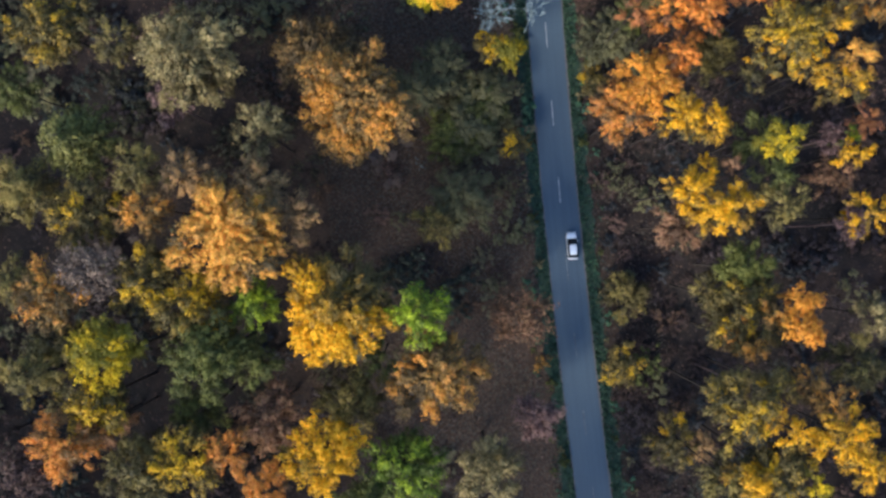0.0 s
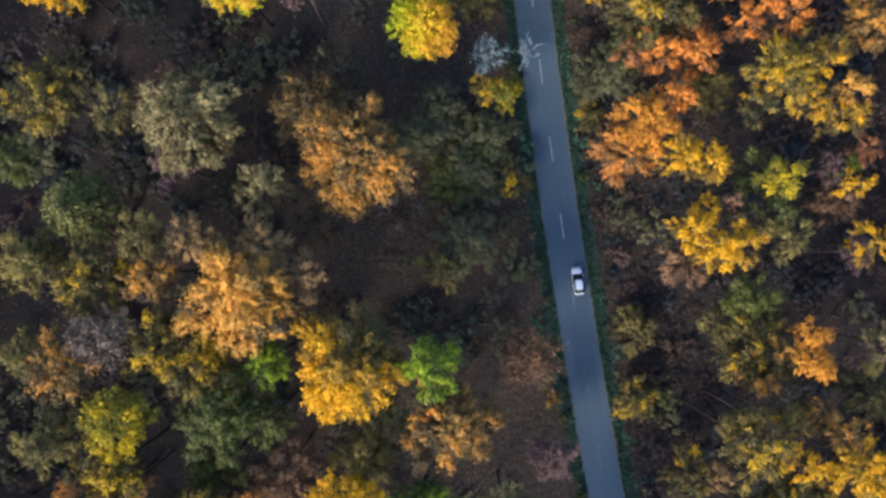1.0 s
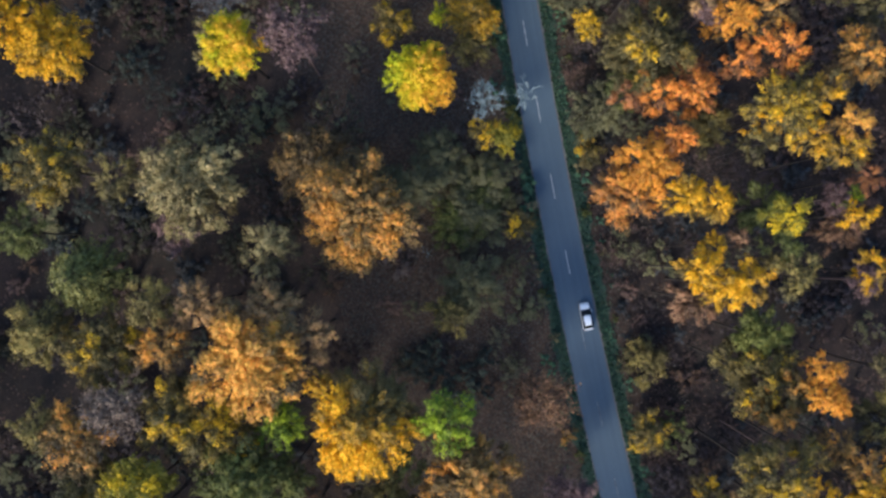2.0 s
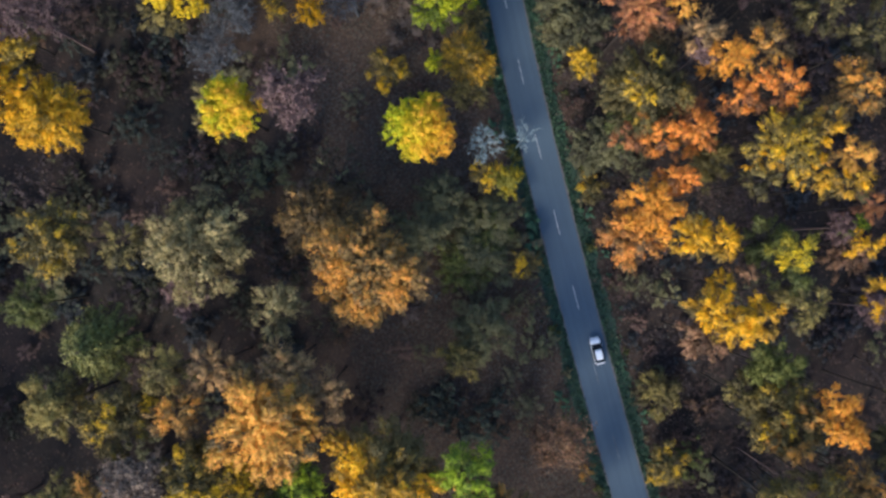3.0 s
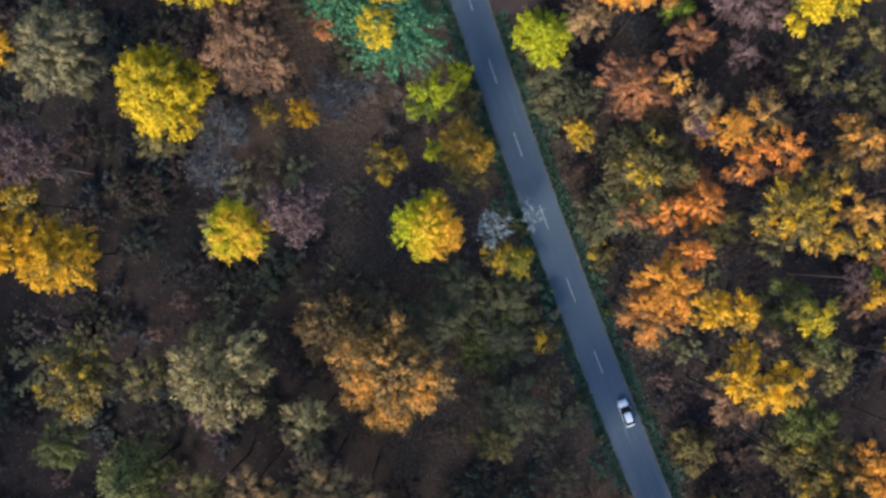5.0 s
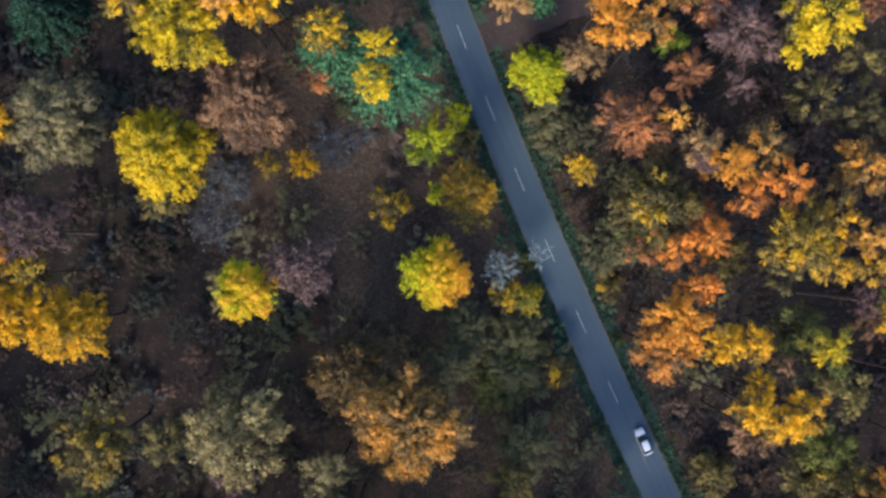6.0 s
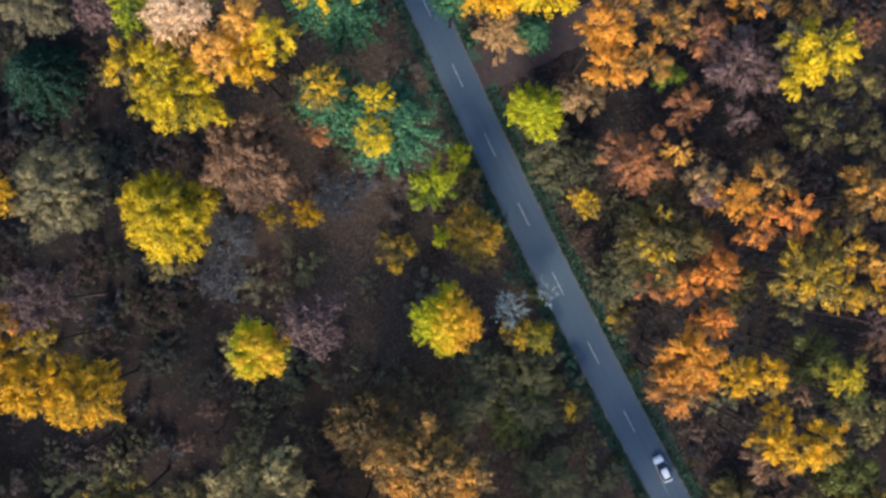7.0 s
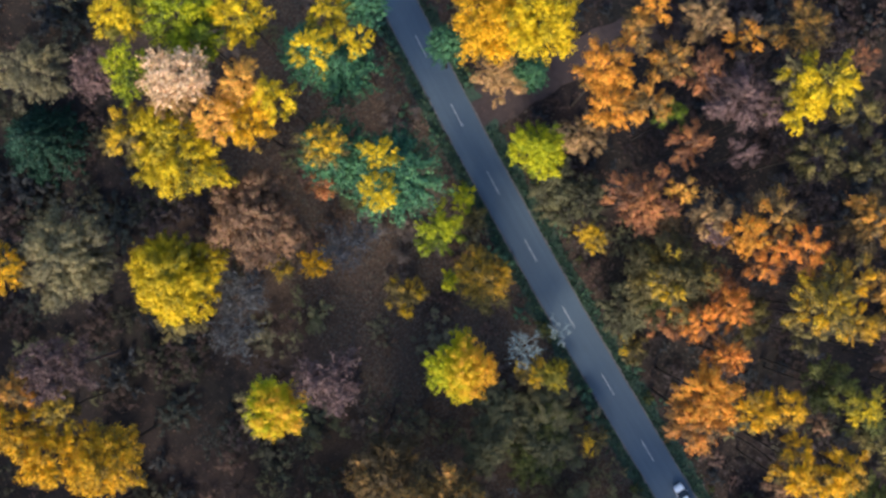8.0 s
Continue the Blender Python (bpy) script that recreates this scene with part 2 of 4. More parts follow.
BRACKEN = leaf_material("low_bracken", (0.084, 0.084, 0.068), (0.112, 0.092, 0.075), (0.145, 0.105, 0.080), 0.25, (0.84, 1.14))
LITTER = leaf_material("fallen_leaves", (0.042, 0.033, 0.029), (0.074, 0.051, 0.041), (0.12, 0.076, 0.048), 0.05)


# ---------------------------------------------------------------- mesh helpers
def polys(name, v, loops, sizes, mat, tint=None, smooth=False):
    """A mesh from arrays: places, the corners of all faces in a row, and each face's number of corners."""
    v, loops, sizes = np.asarray(v, np.float32), np.asarray(loops, np.int32), np.asarray(sizes, np.int32)
    me = bpy.data.meshes.new(name)
    me.vertices.add(len(v))
    me.vertices.foreach_set("co", v.ravel())
    me.loops.add(len(loops))
    me.loops.foreach_set("vertex_index", loops)
    me.polygons.add(len(sizes))
    me.polygons.foreach_set("loop_start", np.concatenate([[0], np.cumsum(sizes)[:-1]]).astype(np.int32))
    me.polygons.foreach_set("use_smooth", np.full(len(sizes), smooth))
    if tint is not None:
        me.attributes.new("tint", "FLOAT", "POINT").data.foreach_set("value", np.asarray(tint, np.float32))
    me.materials.append(mat)
    me.update(calc_edges=True)
    return me


def quads(name, v, f, mat, tint=None, smooth=False):
    """A mesh whose faces all have as many corners as f has columns."""
    f = np.asarray(f, np.int32)
    return polys(name, v, f.ravel(), np.full(len(f), f.shape[1]), mat, tint, smooth)


def part_of(parent, name, me, label=""):
    ob = new(name, me)
    ob.parent = parent
    return tagged(ob, label) if label else ob


def part(name, bm, mat, parent, label=""):
    me = bpy.data.meshes.new(name)
    bm.to_mesh(me)
    bm.free()
    me.materials.append(mat)
    return part_of(parent, name, me, label)


class Tubes:
    """Collects tapered branches as quads."""

    def __init__(self, sides):
        self.v, self.f, self.n, self.sides = [], [], 0, sides

    def add(self, points, radii):
        k, s = len(points), self.sides
        points = np.asarray(points, float)
        ways = np.gradient(points, axis=0)
        ways /= np.linalg.norm(ways, axis=1)[:, None] + 1e-9
        ref = np.where(np.abs(ways[:, 2:3]) > 0.9, [[1.0, 0, 0]], [[0, 0, 1.0]])
        a = np.cross(ways, ref)
        a /= np.linalg.norm(a, axis=1)[:, None] + 1e-9
        b = np.cross(ways, a)
        ang = np.arange(s) * 2 * np.pi / s
        ring = points[:, None] + np.asarray(radii)[:, None, None] * (np.cos(ang)[None, :, None] * a[:, None] + np.sin(ang)[None, :, None] * b[:, None])
        self.v.append(ring.reshape(-1, 3))
        i, j = np.meshgrid(np.arange(k - 1), np.arange(s), indexing="ij")
        p, q = i * s + j, i * s + (j + 1) % s
        self.f.append(self.n + np.stack([p, q, q + s, p + s], -1).reshape(-1, 4))
        self.n += k * s

    def mesh(self, name, mat):
        return quads(name, np.concatenate(self.v), np.concatenate(self.f), mat, smooth=True)


def sprays(rng, centres, out, size, count, leaf, tint, flat=0.6, stretch=2.1, lean=None):
    """Leaves in tufts round the centres: out is each tuft's outward way, size its radius, lean the way its leaves face."""
    n = len(centres) * count
    who = np.repeat(np.arange(len(centres)), count)
    d = rng.normal(size=(n, 3))
    d /= np.linalg.norm(d, axis=1)[:, None]
    d[:, 2] = np.abs(d[:, 2]) * 1.1 - 0.25
    o = out[who]
    reach = size[who][:, None] * rng.uniform(0.1, 1.0, (n, 1)) ** 0.6
    along = (d * o).sum(1, keepdims=True)
    p = centres[who] + reach * (d + (stretch - 1) * along * o) * np.array([1, 1, flat])
    normal = d + [0, 0, 0.45] if lean is None else 0.85 * d + lean[who] * 0.65 + [0, 0, 0.3]
    normal = normal + rng.normal(scale=0.45, size=(n, 3))
    normal /= np.linalg.norm(normal, axis=1)[:, None]
    u = np.cross(normal, rng.normal(size=(n, 3)))
    u /= np.linalg.norm(u, axis=1)[:, None]
    w = np.cross(normal, u)
    s = leaf * rng.uniform(0.6, 1.25, (n, 1))
    u, w = u * s, w * s * 0.52
    v = np.stack([p - u * 0.75, p + u * 0.5 - w, p + u * 0.55 + w], 1).reshape(-1, 3)
    f = np.arange(n * 3).reshape(-1, 3)
    # upward leaves of a tuft tinted lighter: shading put into the leaf colour
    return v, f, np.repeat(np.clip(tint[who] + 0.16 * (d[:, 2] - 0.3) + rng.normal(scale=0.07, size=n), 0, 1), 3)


def limbs(rng, tubes, base, fork, targets, r0):
    """A tapered trunk to the fork, and a bent limb from it to each target."""
    mid = (base + fork) / 2 + rng.normal(scale=0.15, size=3) * [1, 1, 0]
    tubes.add([base, base + (mid - base) * 0.15, mid, fork], [r0 * 1.5, r0 * 1.05, r0 * 0.85, r0 * 0.6])
    for t in targets:
        start = base + (fork - base) * rng.uniform(0.72, 1.0)
        way = t - start
        bend = start + way * 0.5 + np.array([0, 0, np.linalg.norm(way) * 0.14]) + rng.normal(scale=0.3, size=3)
        tubes.add([start, bend, t], [r0 * 0.45, r0 * 0.26, r0 * 0.07])


WORDS = {
    "gloom": "dark gloom green leaves", "gloomy": "gloomy dark brown leaves", "gloom_mauve": "gloomy dark mauve leaves", "slate": "dull blue grey leaves", "moss": "dull mossy olive leaves",
    "amber": "amber leaves over tan boughs",
    "orange": "bright orange autumn leaves", "peach": "copper orange leaves fading to tan", "redorange": "red orange autumn leaves",
    "yellow": "bright yellow autumn leaves", "yorange": "golden yellow autumn leaves", "lime": "yellow green turning leaves", "golden": "golden sprays over olive leaves", "limeo": "lime leaves turning copper",
    "green": "fresh green leaves", "dgreen": "dark green leaves", "olive": "dull olive leaves", "olivey": "olive leaves with yellow sprays",
    "oliveo": "olive brown leaves with orange sprays", "greygreen": "grey green leaves", "tan": "tan and grey brown leaves",
    "brown": "thin brown leaves", "rust": "rust brown leaves", "mauve": "sparse mauve brown leaves", "pale": "pale grey twigs", "dusk": "dull mauve brown leaves", "duskolive": "dull dark olive leaves",
    "white": "silvery white twigs", "pinkbare": "sunlit pinkish white twigs", "verge": "dark green leaves", "conifer": "blue green needles", "pine": "yellow tinged green needles",
}
PLACED = []          # x, y, radius of each tall tree, for the undergrowth
made_count = [0]


def where(x, y):
    return "at roadside" if abs(x - road_x(y)) < 9 else "in woodland"


def next_rng():
    made_count[0] += 1
    return np.random.default_rng(1000 + made_count[0])


def lobed(rng, phi, ragged):
    k = sum(ragged * rng.uniform(0.03, 0.085) * np.sin(m * phi + rng.uniform(0, 6.28)) for m in (2, 3, 4, 5, 7))
    return 1 + k


def broadleaf(x, y, top, r, palette, lit=(0, 0), mean=0.5, name="", label="", note=True, ragged=1.0, turned_or_lit=(), fine=1.0):
    """A broadleaf tree or bush: trunk and limbs, and a lobed crown of leaf sprays with gaps.
    Boughs of another leaf colour, some with painted sun, come as (dx, dy, radius, amount)."""
    rng = next_rng()
    low = top < 15
    name = name or ("tall_shrub" if low else "broadleaf_tree")
    ob = new(name)
    ob.location = (x, y, 0)
    hc = min(max(r * 0.85, top * 0.13), top * 0.75)
    nl = int(np.clip(r * r * 0.75 + 6, 7, 40) * (1 if fine == 1 else 0.62))
    # lobes: the ends of the big limbs, spread over a dome
    k = np.arange(nl) + 0.5
    rho, phi = np.sqrt(k / nl), k * 2.39996 + rng.uniform(0, 6.28)
    rho, phi = np.clip(rho + rng.normal(scale=0.07, size=nl), 0.05, 1.0), phi + rng.normal(scale=0.25, size=nl)
    edge = lobed(rng, phi, ragged)
    lr = r * rng.uniform(0.20, 0.34, nl) / ragged ** 0.45 * (1.18 if r < 3 else 0.98 if r < 5 else 0.85)
    reach = np.maximum(r * edge - lr * 0.75, 0.1)
    lobes = np.stack([np.cos(phi) * rho * reach, np.sin(phi) * rho * reach, top - hc * rng.uniform(0.02, 0.3, nl) - hc * 0.8 * rho ** 2 * rng.uniform(0.5, 1.15, nl) - lr * 0.4], 1)
    # lower boughs under the dome
    ns = nl // 2 + 1
    ps, qs, ls = rng.uniform(0, 6.28, ns), rng.uniform(0.2, 0.52, ns) * r, r * rng.uniform(0.18, 0.28, ns)
    under = np.stack([np.cos(ps) * qs, np.sin(ps) * qs, np.maximum(top - hc * rng.uniform(1.1, 2.3, ns), top * 0.35)], 1)
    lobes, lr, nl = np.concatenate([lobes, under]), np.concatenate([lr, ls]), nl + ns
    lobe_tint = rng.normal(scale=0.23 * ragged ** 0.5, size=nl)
    lobe_tint[nl - ns:] -= 0.2          # shade inside the crown put into the leaf colour
    # tufts on the upper side of each lobe
    tuft = float(np.clip(0.07 * r + 0.18, 0.28, 0.56)) * (0.86 if ragged > 1 and not low else 1)
    per = np.maximum((1.75 * fine * (lr / tuft) ** 2).astype(int), 4 if fine == 1 else 3)
    who = np.repeat(np.arange(nl), per)
    d = rng.normal(size=(len(who), 3))
    d /= np.linalg.norm(d, axis=1)[:, None]
    d[:, 2] = np.abs(d[:, 2]) * 1.05 - 0.28
    c = lobes[who] + d * (lr[who] * rng.uniform(0.55, 1.05, len(who)))[:, None] * [1, 1, 0.95]
    lo, hi = c[:, :2].min(0), c[:, :2].max(0)
    shift, grow = (lo + hi) / 2, 2 * (r - tuft * 0.7) / (hi - lo)
    for some in (c, lobes):
        some[:, :2] = (some[:, :2] - shift) * np.clip(grow, 0.75, 1.3)
    out = c * [1, 1, 0] + d * [1, 1, 0.6] * lr[who][:, None]
    out /= np.linalg.norm(out, axis=1)[:, None] + 1e-6
    # lit tints one side of the crown: painted sun, lime to copper on limeo
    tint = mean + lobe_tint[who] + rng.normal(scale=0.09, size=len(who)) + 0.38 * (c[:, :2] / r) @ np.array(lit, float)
    tint += 0.3 * (d[:, 2] - 0.3)           # painted sun: bough tops lighter, sides darker
    for dx, dy, wide, amount in turned_or_lit:
        tint += amount * np.exp(-((c[:, 0] - dx) ** 2 + (c[:, 1] - dy) ** 2) / wide ** 2)
    count = (30 if r > 2.8 else 24) if fine == 1 else 17
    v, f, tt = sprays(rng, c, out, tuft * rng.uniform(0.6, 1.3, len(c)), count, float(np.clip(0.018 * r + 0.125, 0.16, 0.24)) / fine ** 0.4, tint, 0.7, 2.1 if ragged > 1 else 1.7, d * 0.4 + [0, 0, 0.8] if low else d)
    tubes = Tubes(4 if low else 6)
    fork = np.array([0, 0, max(top - hc * 1.3, top * 0.25)])
    pick = rng.permutation(nl)[: min(nl, 6 if low else 11)]
    limbs(rng, tubes, np.zeros(3), fork, lobes[pick], 0.04 + 0.03 * r * (0.6 if low else 1))
    part_of(ob, "trunk", tubes.mesh("trunk", BARK))
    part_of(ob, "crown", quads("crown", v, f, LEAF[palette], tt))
    if note:
        PLACED.append((x, y, r, top))
    size = "low bushy shrub" if low else ("large broadleaf tree" if r > 5.5 else "slender broadleaf tree")
    return tagged(ob, label or f"{size} with {WORDS[palette]} {where(x, y)}", "shrub" if low else "tree",
                  "undergrowth shrubs" if low else "woodland trees")


def shrub(x, y, top, r, palette, lit=(0, 0), mean=0.5, note=True, name="shrub"):
    return broadleaf(x, y, top, r, palette, lit, mean, name, note=note, fine=0.24)


def pine(x, y, top, r, palette, mean=0.5, note=True):
    """A conifer: whorls of drooping boughs round one stem, the tip highest."""
    rng = next_rng()
    ob = new("conifer_tree")
    ob.location = (x, y, 0)
    h = min(r * 1.5, top * 0.85)
    tubes = Tubes(6)
    tubes.add([(0, 0, 0), (0, 0, top * 0.5), (0, 0, top - 0.2)], [0.05 + 0.05 * r, 0.03 + 0.035 * r, 0.03])
    cs, outs, tints = [], [], []
    rows = int(6 + r * 1.5)
    for i in range(rows):
        q = (i + 0.6) / rows
        z0, reach = top - h * q, r * q ** 0.6
        n = int(6 + 8 * q + rng.integers(0, 3))
        for j in range(n):
            a = j * 6.283 / n + i * 0.7 + rng.normal(scale=0.14)
            L = reach * rng.uniform(0.8, 1.1)
            tip = np.array([np.cos(a) * L, np.sin(a) * L, z0 - L * 0.22 + rng.normal(scale=0.15)])
            tubes.add([(0, 0, z0), tip * [0.5, 0.5, 1] + [0, 0, L * 0.18], tip], [0.05 + 0.01 * r, 0.04, 0.015])
            m = max(int(L / 0.38), 2)
            for s in (np.arange(m) + 0.7) / m:
                cs.append(np.array([0, 0, z0]) * (1 - s) + tip * s + [0, 0, L * 0.25 * s * (1 - s)] + rng.normal(scale=0.12 + 0.1 * s, size=3))
                outs.append([np.cos(a), np.sin(a), -0.1])
                # needle tint rises from the stem to the bough tip
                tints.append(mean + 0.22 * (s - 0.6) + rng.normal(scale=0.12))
    cs, outs, tints = np.array(cs), np.array(outs), np.array(tints)
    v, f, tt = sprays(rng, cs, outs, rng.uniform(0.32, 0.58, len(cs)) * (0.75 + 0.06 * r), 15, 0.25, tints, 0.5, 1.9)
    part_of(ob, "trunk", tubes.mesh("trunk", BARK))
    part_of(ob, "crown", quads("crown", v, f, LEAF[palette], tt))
    if note:
        PLACED.append((x, y, r, top))
    return tagged(ob, f"conifer with {WORDS[palette]} among autumn trees", "tree", "woodland trees")


def bare(x, y, top, r, palette, mean=0.5, note=True, name="bare_tree", forks=(5, 6, 2)):
    """A nearly leafless tree: forking limbs, boughs and fine twigs, with a few leaves left."""
    rng = next_rng()
    ob = new(name)
    ob.location = (x, y, 0)
    h = min(r * 1.5, top * 0.8)
    thick, fine = Tubes(5 if forks[0] > 4 else 3), Tubes(3)
    fork = np.array([0, 0, top - h])
    r0 = 0.05 + 0.035 * r
    thick.add([(0, 0, 0), fork * 0.5 + rng.normal(scale=0.1, size=3) * [1, 1, 0], fork], [r0 * 1.4, r0, r0 * 0.75])
    tips = []
    n1 = int(6 + r)
    for i in range(n1):
        rho, a = np.sqrt((i + 0.4) / n1), i * 2.4 + rng.normal(scale=0.2)
        e1 = np.array([np.cos(a) * rho * r * 0.62, np.sin(a) * rho * r * 0.62, top - h * (0.25 + 0.3 * rho ** 2)])
        thick.add([fork * rng.uniform(0.8, 1), (fork + e1) / 2 + [0, 0, h * 0.06], e1], [r0 * 0.5, r0 * 0.32, r0 * 0.2])
        for j in range(forks[0]):
            way = e1 * [0.5, 0.5, 0] + rng.normal(size=3) * [r * 0.3, r * 0.3, h * 0.1] + [0, 0, h * 0.22]
            way *= r * 0.34 / (np.linalg.norm(way) + 1e-6) * rng.uniform(0.7, 1.2)
            e2 = e1 + way
            e2[2] = min(e2[2], top)
            thick.add([e1, e2], [r0 * 0.2, 0.035])
            for k in range(forks[1]):
                w3 = way * 0.45 + rng.normal(scale=r * 0.12, size=3)
                s3 = e1 + way * rng.uniform(0.35, 1)
                e3 = s3 + w3
                fine.add([s3, e3], [0.042, 0.02])
                tips.append((e3, w3))
                for q in range(forks[2]):
                    e4 = s3 + w3 * rng.uniform(0.4, 1) + rng.normal(scale=r * 0.08, size=3)
                    fine.add([s3 + w3 * 0.4, e4], [0.028, 0.016])
                    tips.append((e4, w3))
    cs = np.array([t[0] for t in tips])
    outs = np.array([t[1] / (np.linalg.norm(t[1]) + 1e-6) for t in tips])
    # leaf tint rises with height in the tree
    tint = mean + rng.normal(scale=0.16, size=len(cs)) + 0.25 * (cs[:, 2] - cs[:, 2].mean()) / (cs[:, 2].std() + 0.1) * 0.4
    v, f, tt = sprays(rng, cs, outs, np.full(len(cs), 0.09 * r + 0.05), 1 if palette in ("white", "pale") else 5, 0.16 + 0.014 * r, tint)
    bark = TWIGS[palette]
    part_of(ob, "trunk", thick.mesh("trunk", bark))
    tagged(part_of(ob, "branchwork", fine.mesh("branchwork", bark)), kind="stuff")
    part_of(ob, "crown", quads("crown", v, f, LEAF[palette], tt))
    if note:
        PLACED.append((x, y, r, top))
    return tagged(ob, f"nearly leafless tree with {WORDS[palette]} {where(x, y)}", "tree", "bare woodland trees")


# ---------------------------------------------------------------- ground and road
def road_x(y):
    """The road's centre line: a very slight bend."""
    q = min(max(y, -60.0), 110.0)
    c = 17.34 + (q - 20.7) * -0.0846 + (q - 20.7) ** 2 * 0.000436 + (q - 20.7) ** 3 * 7.5e-7
    s = -0.0846 + 2 * (q - 20.7) * 0.000436 + 3 * (q - 20.7) ** 2 * 7.5e-7
    return c + s * (y - q)


def ground():
    axis = np.concatenate([[-2500, -1200, -600, -300], np.arange(-200, 201, 5.0), [300, 600, 1200, 2500]])
    xs, ys = axis, axis + 35
    gx, gy = np.meshgrid(xs, ys, indexing="ij")
    away = np.clip((np.abs(gx - np.vectorize(road_x)(gy)) - 6) / 10, 0, 1)
    gz = away * np.array([[noise.noise((a * 0.05, b * 0.05, 0)) * 0.5 for b in ys] for a in xs]) - 0.06
    n = len(ys)
    i, j = np.meshgrid(np.arange(len(xs) - 1), np.arange(n - 1), indexing="ij")
    p = (i * n + j).ravel()
    me = quads("ground", np.stack([gx, gy, gz], -1).reshape(-1, 3), np.stack([p, p + n, p + n + 1, p + 1], -1), GROUND, smooth=True)
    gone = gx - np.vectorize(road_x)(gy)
    # mask of painted light: full at the road, fading into the wood
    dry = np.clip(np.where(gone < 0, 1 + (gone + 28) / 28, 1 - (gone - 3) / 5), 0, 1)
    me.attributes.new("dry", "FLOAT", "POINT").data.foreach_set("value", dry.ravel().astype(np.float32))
    tagged(new("ground", me), "brown leaf litter forest floor between the trees", "ground", kind="structure")


def strip(name, ys, left, right, z, mat, wobble=0.0, seed=1, crown=0.0, drop=0.0):
    """A ribbon along the road between two offsets from its centre line, with its thickness shown at the edges."""
    rng = np.random.default_rng(seed)
    v, uv = [], []
    cols = 7
    for y in ys:
        a, b = left + rng.normal(scale=wobble), right + rng.normal(scale=wobble)
        cx = road_x(y)
        slope = (road_x(y + 1) - road_x(y - 1)) / 2
        nx, ny = 1 / math.hypot(1, slope), -slope / math.hypot(1, slope)
        for k in range(cols):
            s = a + (b - a) * (k - 1) / (cols - 3) if 0 < k < cols - 1 else (a if k == 0 else b)
            zz = z + crown * (1 - (s / max(abs(a), abs(b))) ** 2) if 0 < k < cols - 1 else z - 0.12 - drop
            v.append((cx + nx * s, y + ny * s, zz))
            uv.append((s, y))
    n = len(ys)
    i, j = np.meshgrid(np.arange(n - 1), np.arange(cols - 1), indexing="ij")
    p = (i * cols + j).ravel()
    f = np.stack([p, p + 1, p + cols + 1, p + cols], -1)
    me = quads(name, v, f, mat)
    layer = me.uv_layers.new(name="along")
    layer.data.foreach_set("uv", np.asarray(uv, np.float32)[f.ravel()].ravel())
    return me


ROAD_Y = np.concatenate([[-1500, -700, -300], np.arange(-150, 200, 1.2), [300, 700, 1500]])
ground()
road = tagged(new("road", strip("road", ROAD_Y, -2.62, 2.62, 0.02, ASPHALT, 0.02, 3, 0.05)), "narrow two-lane asphalt road through the forest", "road", kind="structure")
tagged(new("road_edge", strip("road_edge", ROAD_Y, -2.88, 2.88, 0.008, SHOULDER, 0.07, 4)), "crumbling paler edge of the asphalt road", "road edge", kind="structure")
tagged(new("verge_west", strip("verge_west", ROAD_Y, -4.7, -2.7, -0.012, VERGE, 0.3, 5)), "grassy road verge with leaf litter", "verge", kind="structure")
tagged(new("verge_east", strip("verge_east", ROAD_Y, 2.7, 4.7, -0.012, VERGE, 0.3, 6)), "grassy road verge with leaf litter", "verge", kind="structure")


def lane_dash(y0, length, mat):
    ys = np.linspace(y0 - length, y0, 6)
    me = strip("centre_line", ys, -0.06, 0.06, 0.079, mat, 0.006, int(y0 * 10) & 255, 0.0, -0.105)
    ob = new("centre_line", me)
    ob.parent = road


for k in range(-14, 15):
    y0 = 22.69 + 11.98 * k
    lane_dash(y0, 3.9, FAINT if -50 < y0 < -30 or -30 < y0 < 0 else PAINT)


def dirt_track():
    v, n = [], 24
    for i in range(n):
        q = i / (n - 1)
        x = 16.2 + q * 38
        y = 67.2 + 2.2 * math.sin(q * 2.6) - q * 1.5
        w = 2.9 + 0.9 * (1 - q) ** 4 + 0.25 * math.sin(i * 1.9)
        for k in range(5):
            s = (k / 4 - 0.5) * 2
            v.append((x, y + s * w, 0.004 - 0.05 * (abs(s) == 1) - 0.012 * (abs(abs(s) - 0.5) < 0.1)))
    i, j = np.meshgrid(np.arange(n - 1), np.arange(4), indexing="ij")
    p = (i * 5 + j).ravel()
    me = quads("dirt_track", v, np.stack([p, p + 5, p + 6, p + 1], -1), TRACK, smooth=True)
    tagged(new("dirt_track", me), "bare brown earth track leaving the road", "track", kind="structure")


dirt_track()

# ---------------------------------------------------------------- the trees that stand out
broadleaf(-50.8, 29.2, 20.8, 5.6, "olivey", lit=(0.1, -0.2), mean=0.3, ragged=0.8)
broadleaf(-41.8, 26.6, 20.5, 3.3, "olive", mean=0.45)
broadleaf(-32.3, 24.7, 23.9, 7.32, "greygreen")
bare(-35.4, 19.1, 18.4, 2.83, "mauve")
broadleaf(-22.6, 14.7, 21.6, 3.91, "greygreen")
broadleaf(-10.5, 18.8, 25.0, 8.1, "oliveo", mean=0.42, ragged=0.7, turned_or_lit=[(-5, -1, 2.8, 0.24), (-3, 2.5, 2.2, 0.15), (-2, -6, 3.0, 0.26), (2.5, -5, 2.5, 0.2), (6, 3, 3, 0.24), (1, 1, 2.2, -0.12)])
broadleaf(-17.3, 25.8, 17.8, 6.4, "oliveo", mean=0.1, ragged=0.8)
pine(-47.9, 14.1, 22.6, 5.3, "pine", mean=0.6)
broadleaf(-56.2, 21.1, 18.6, 3.89, "dgreen")
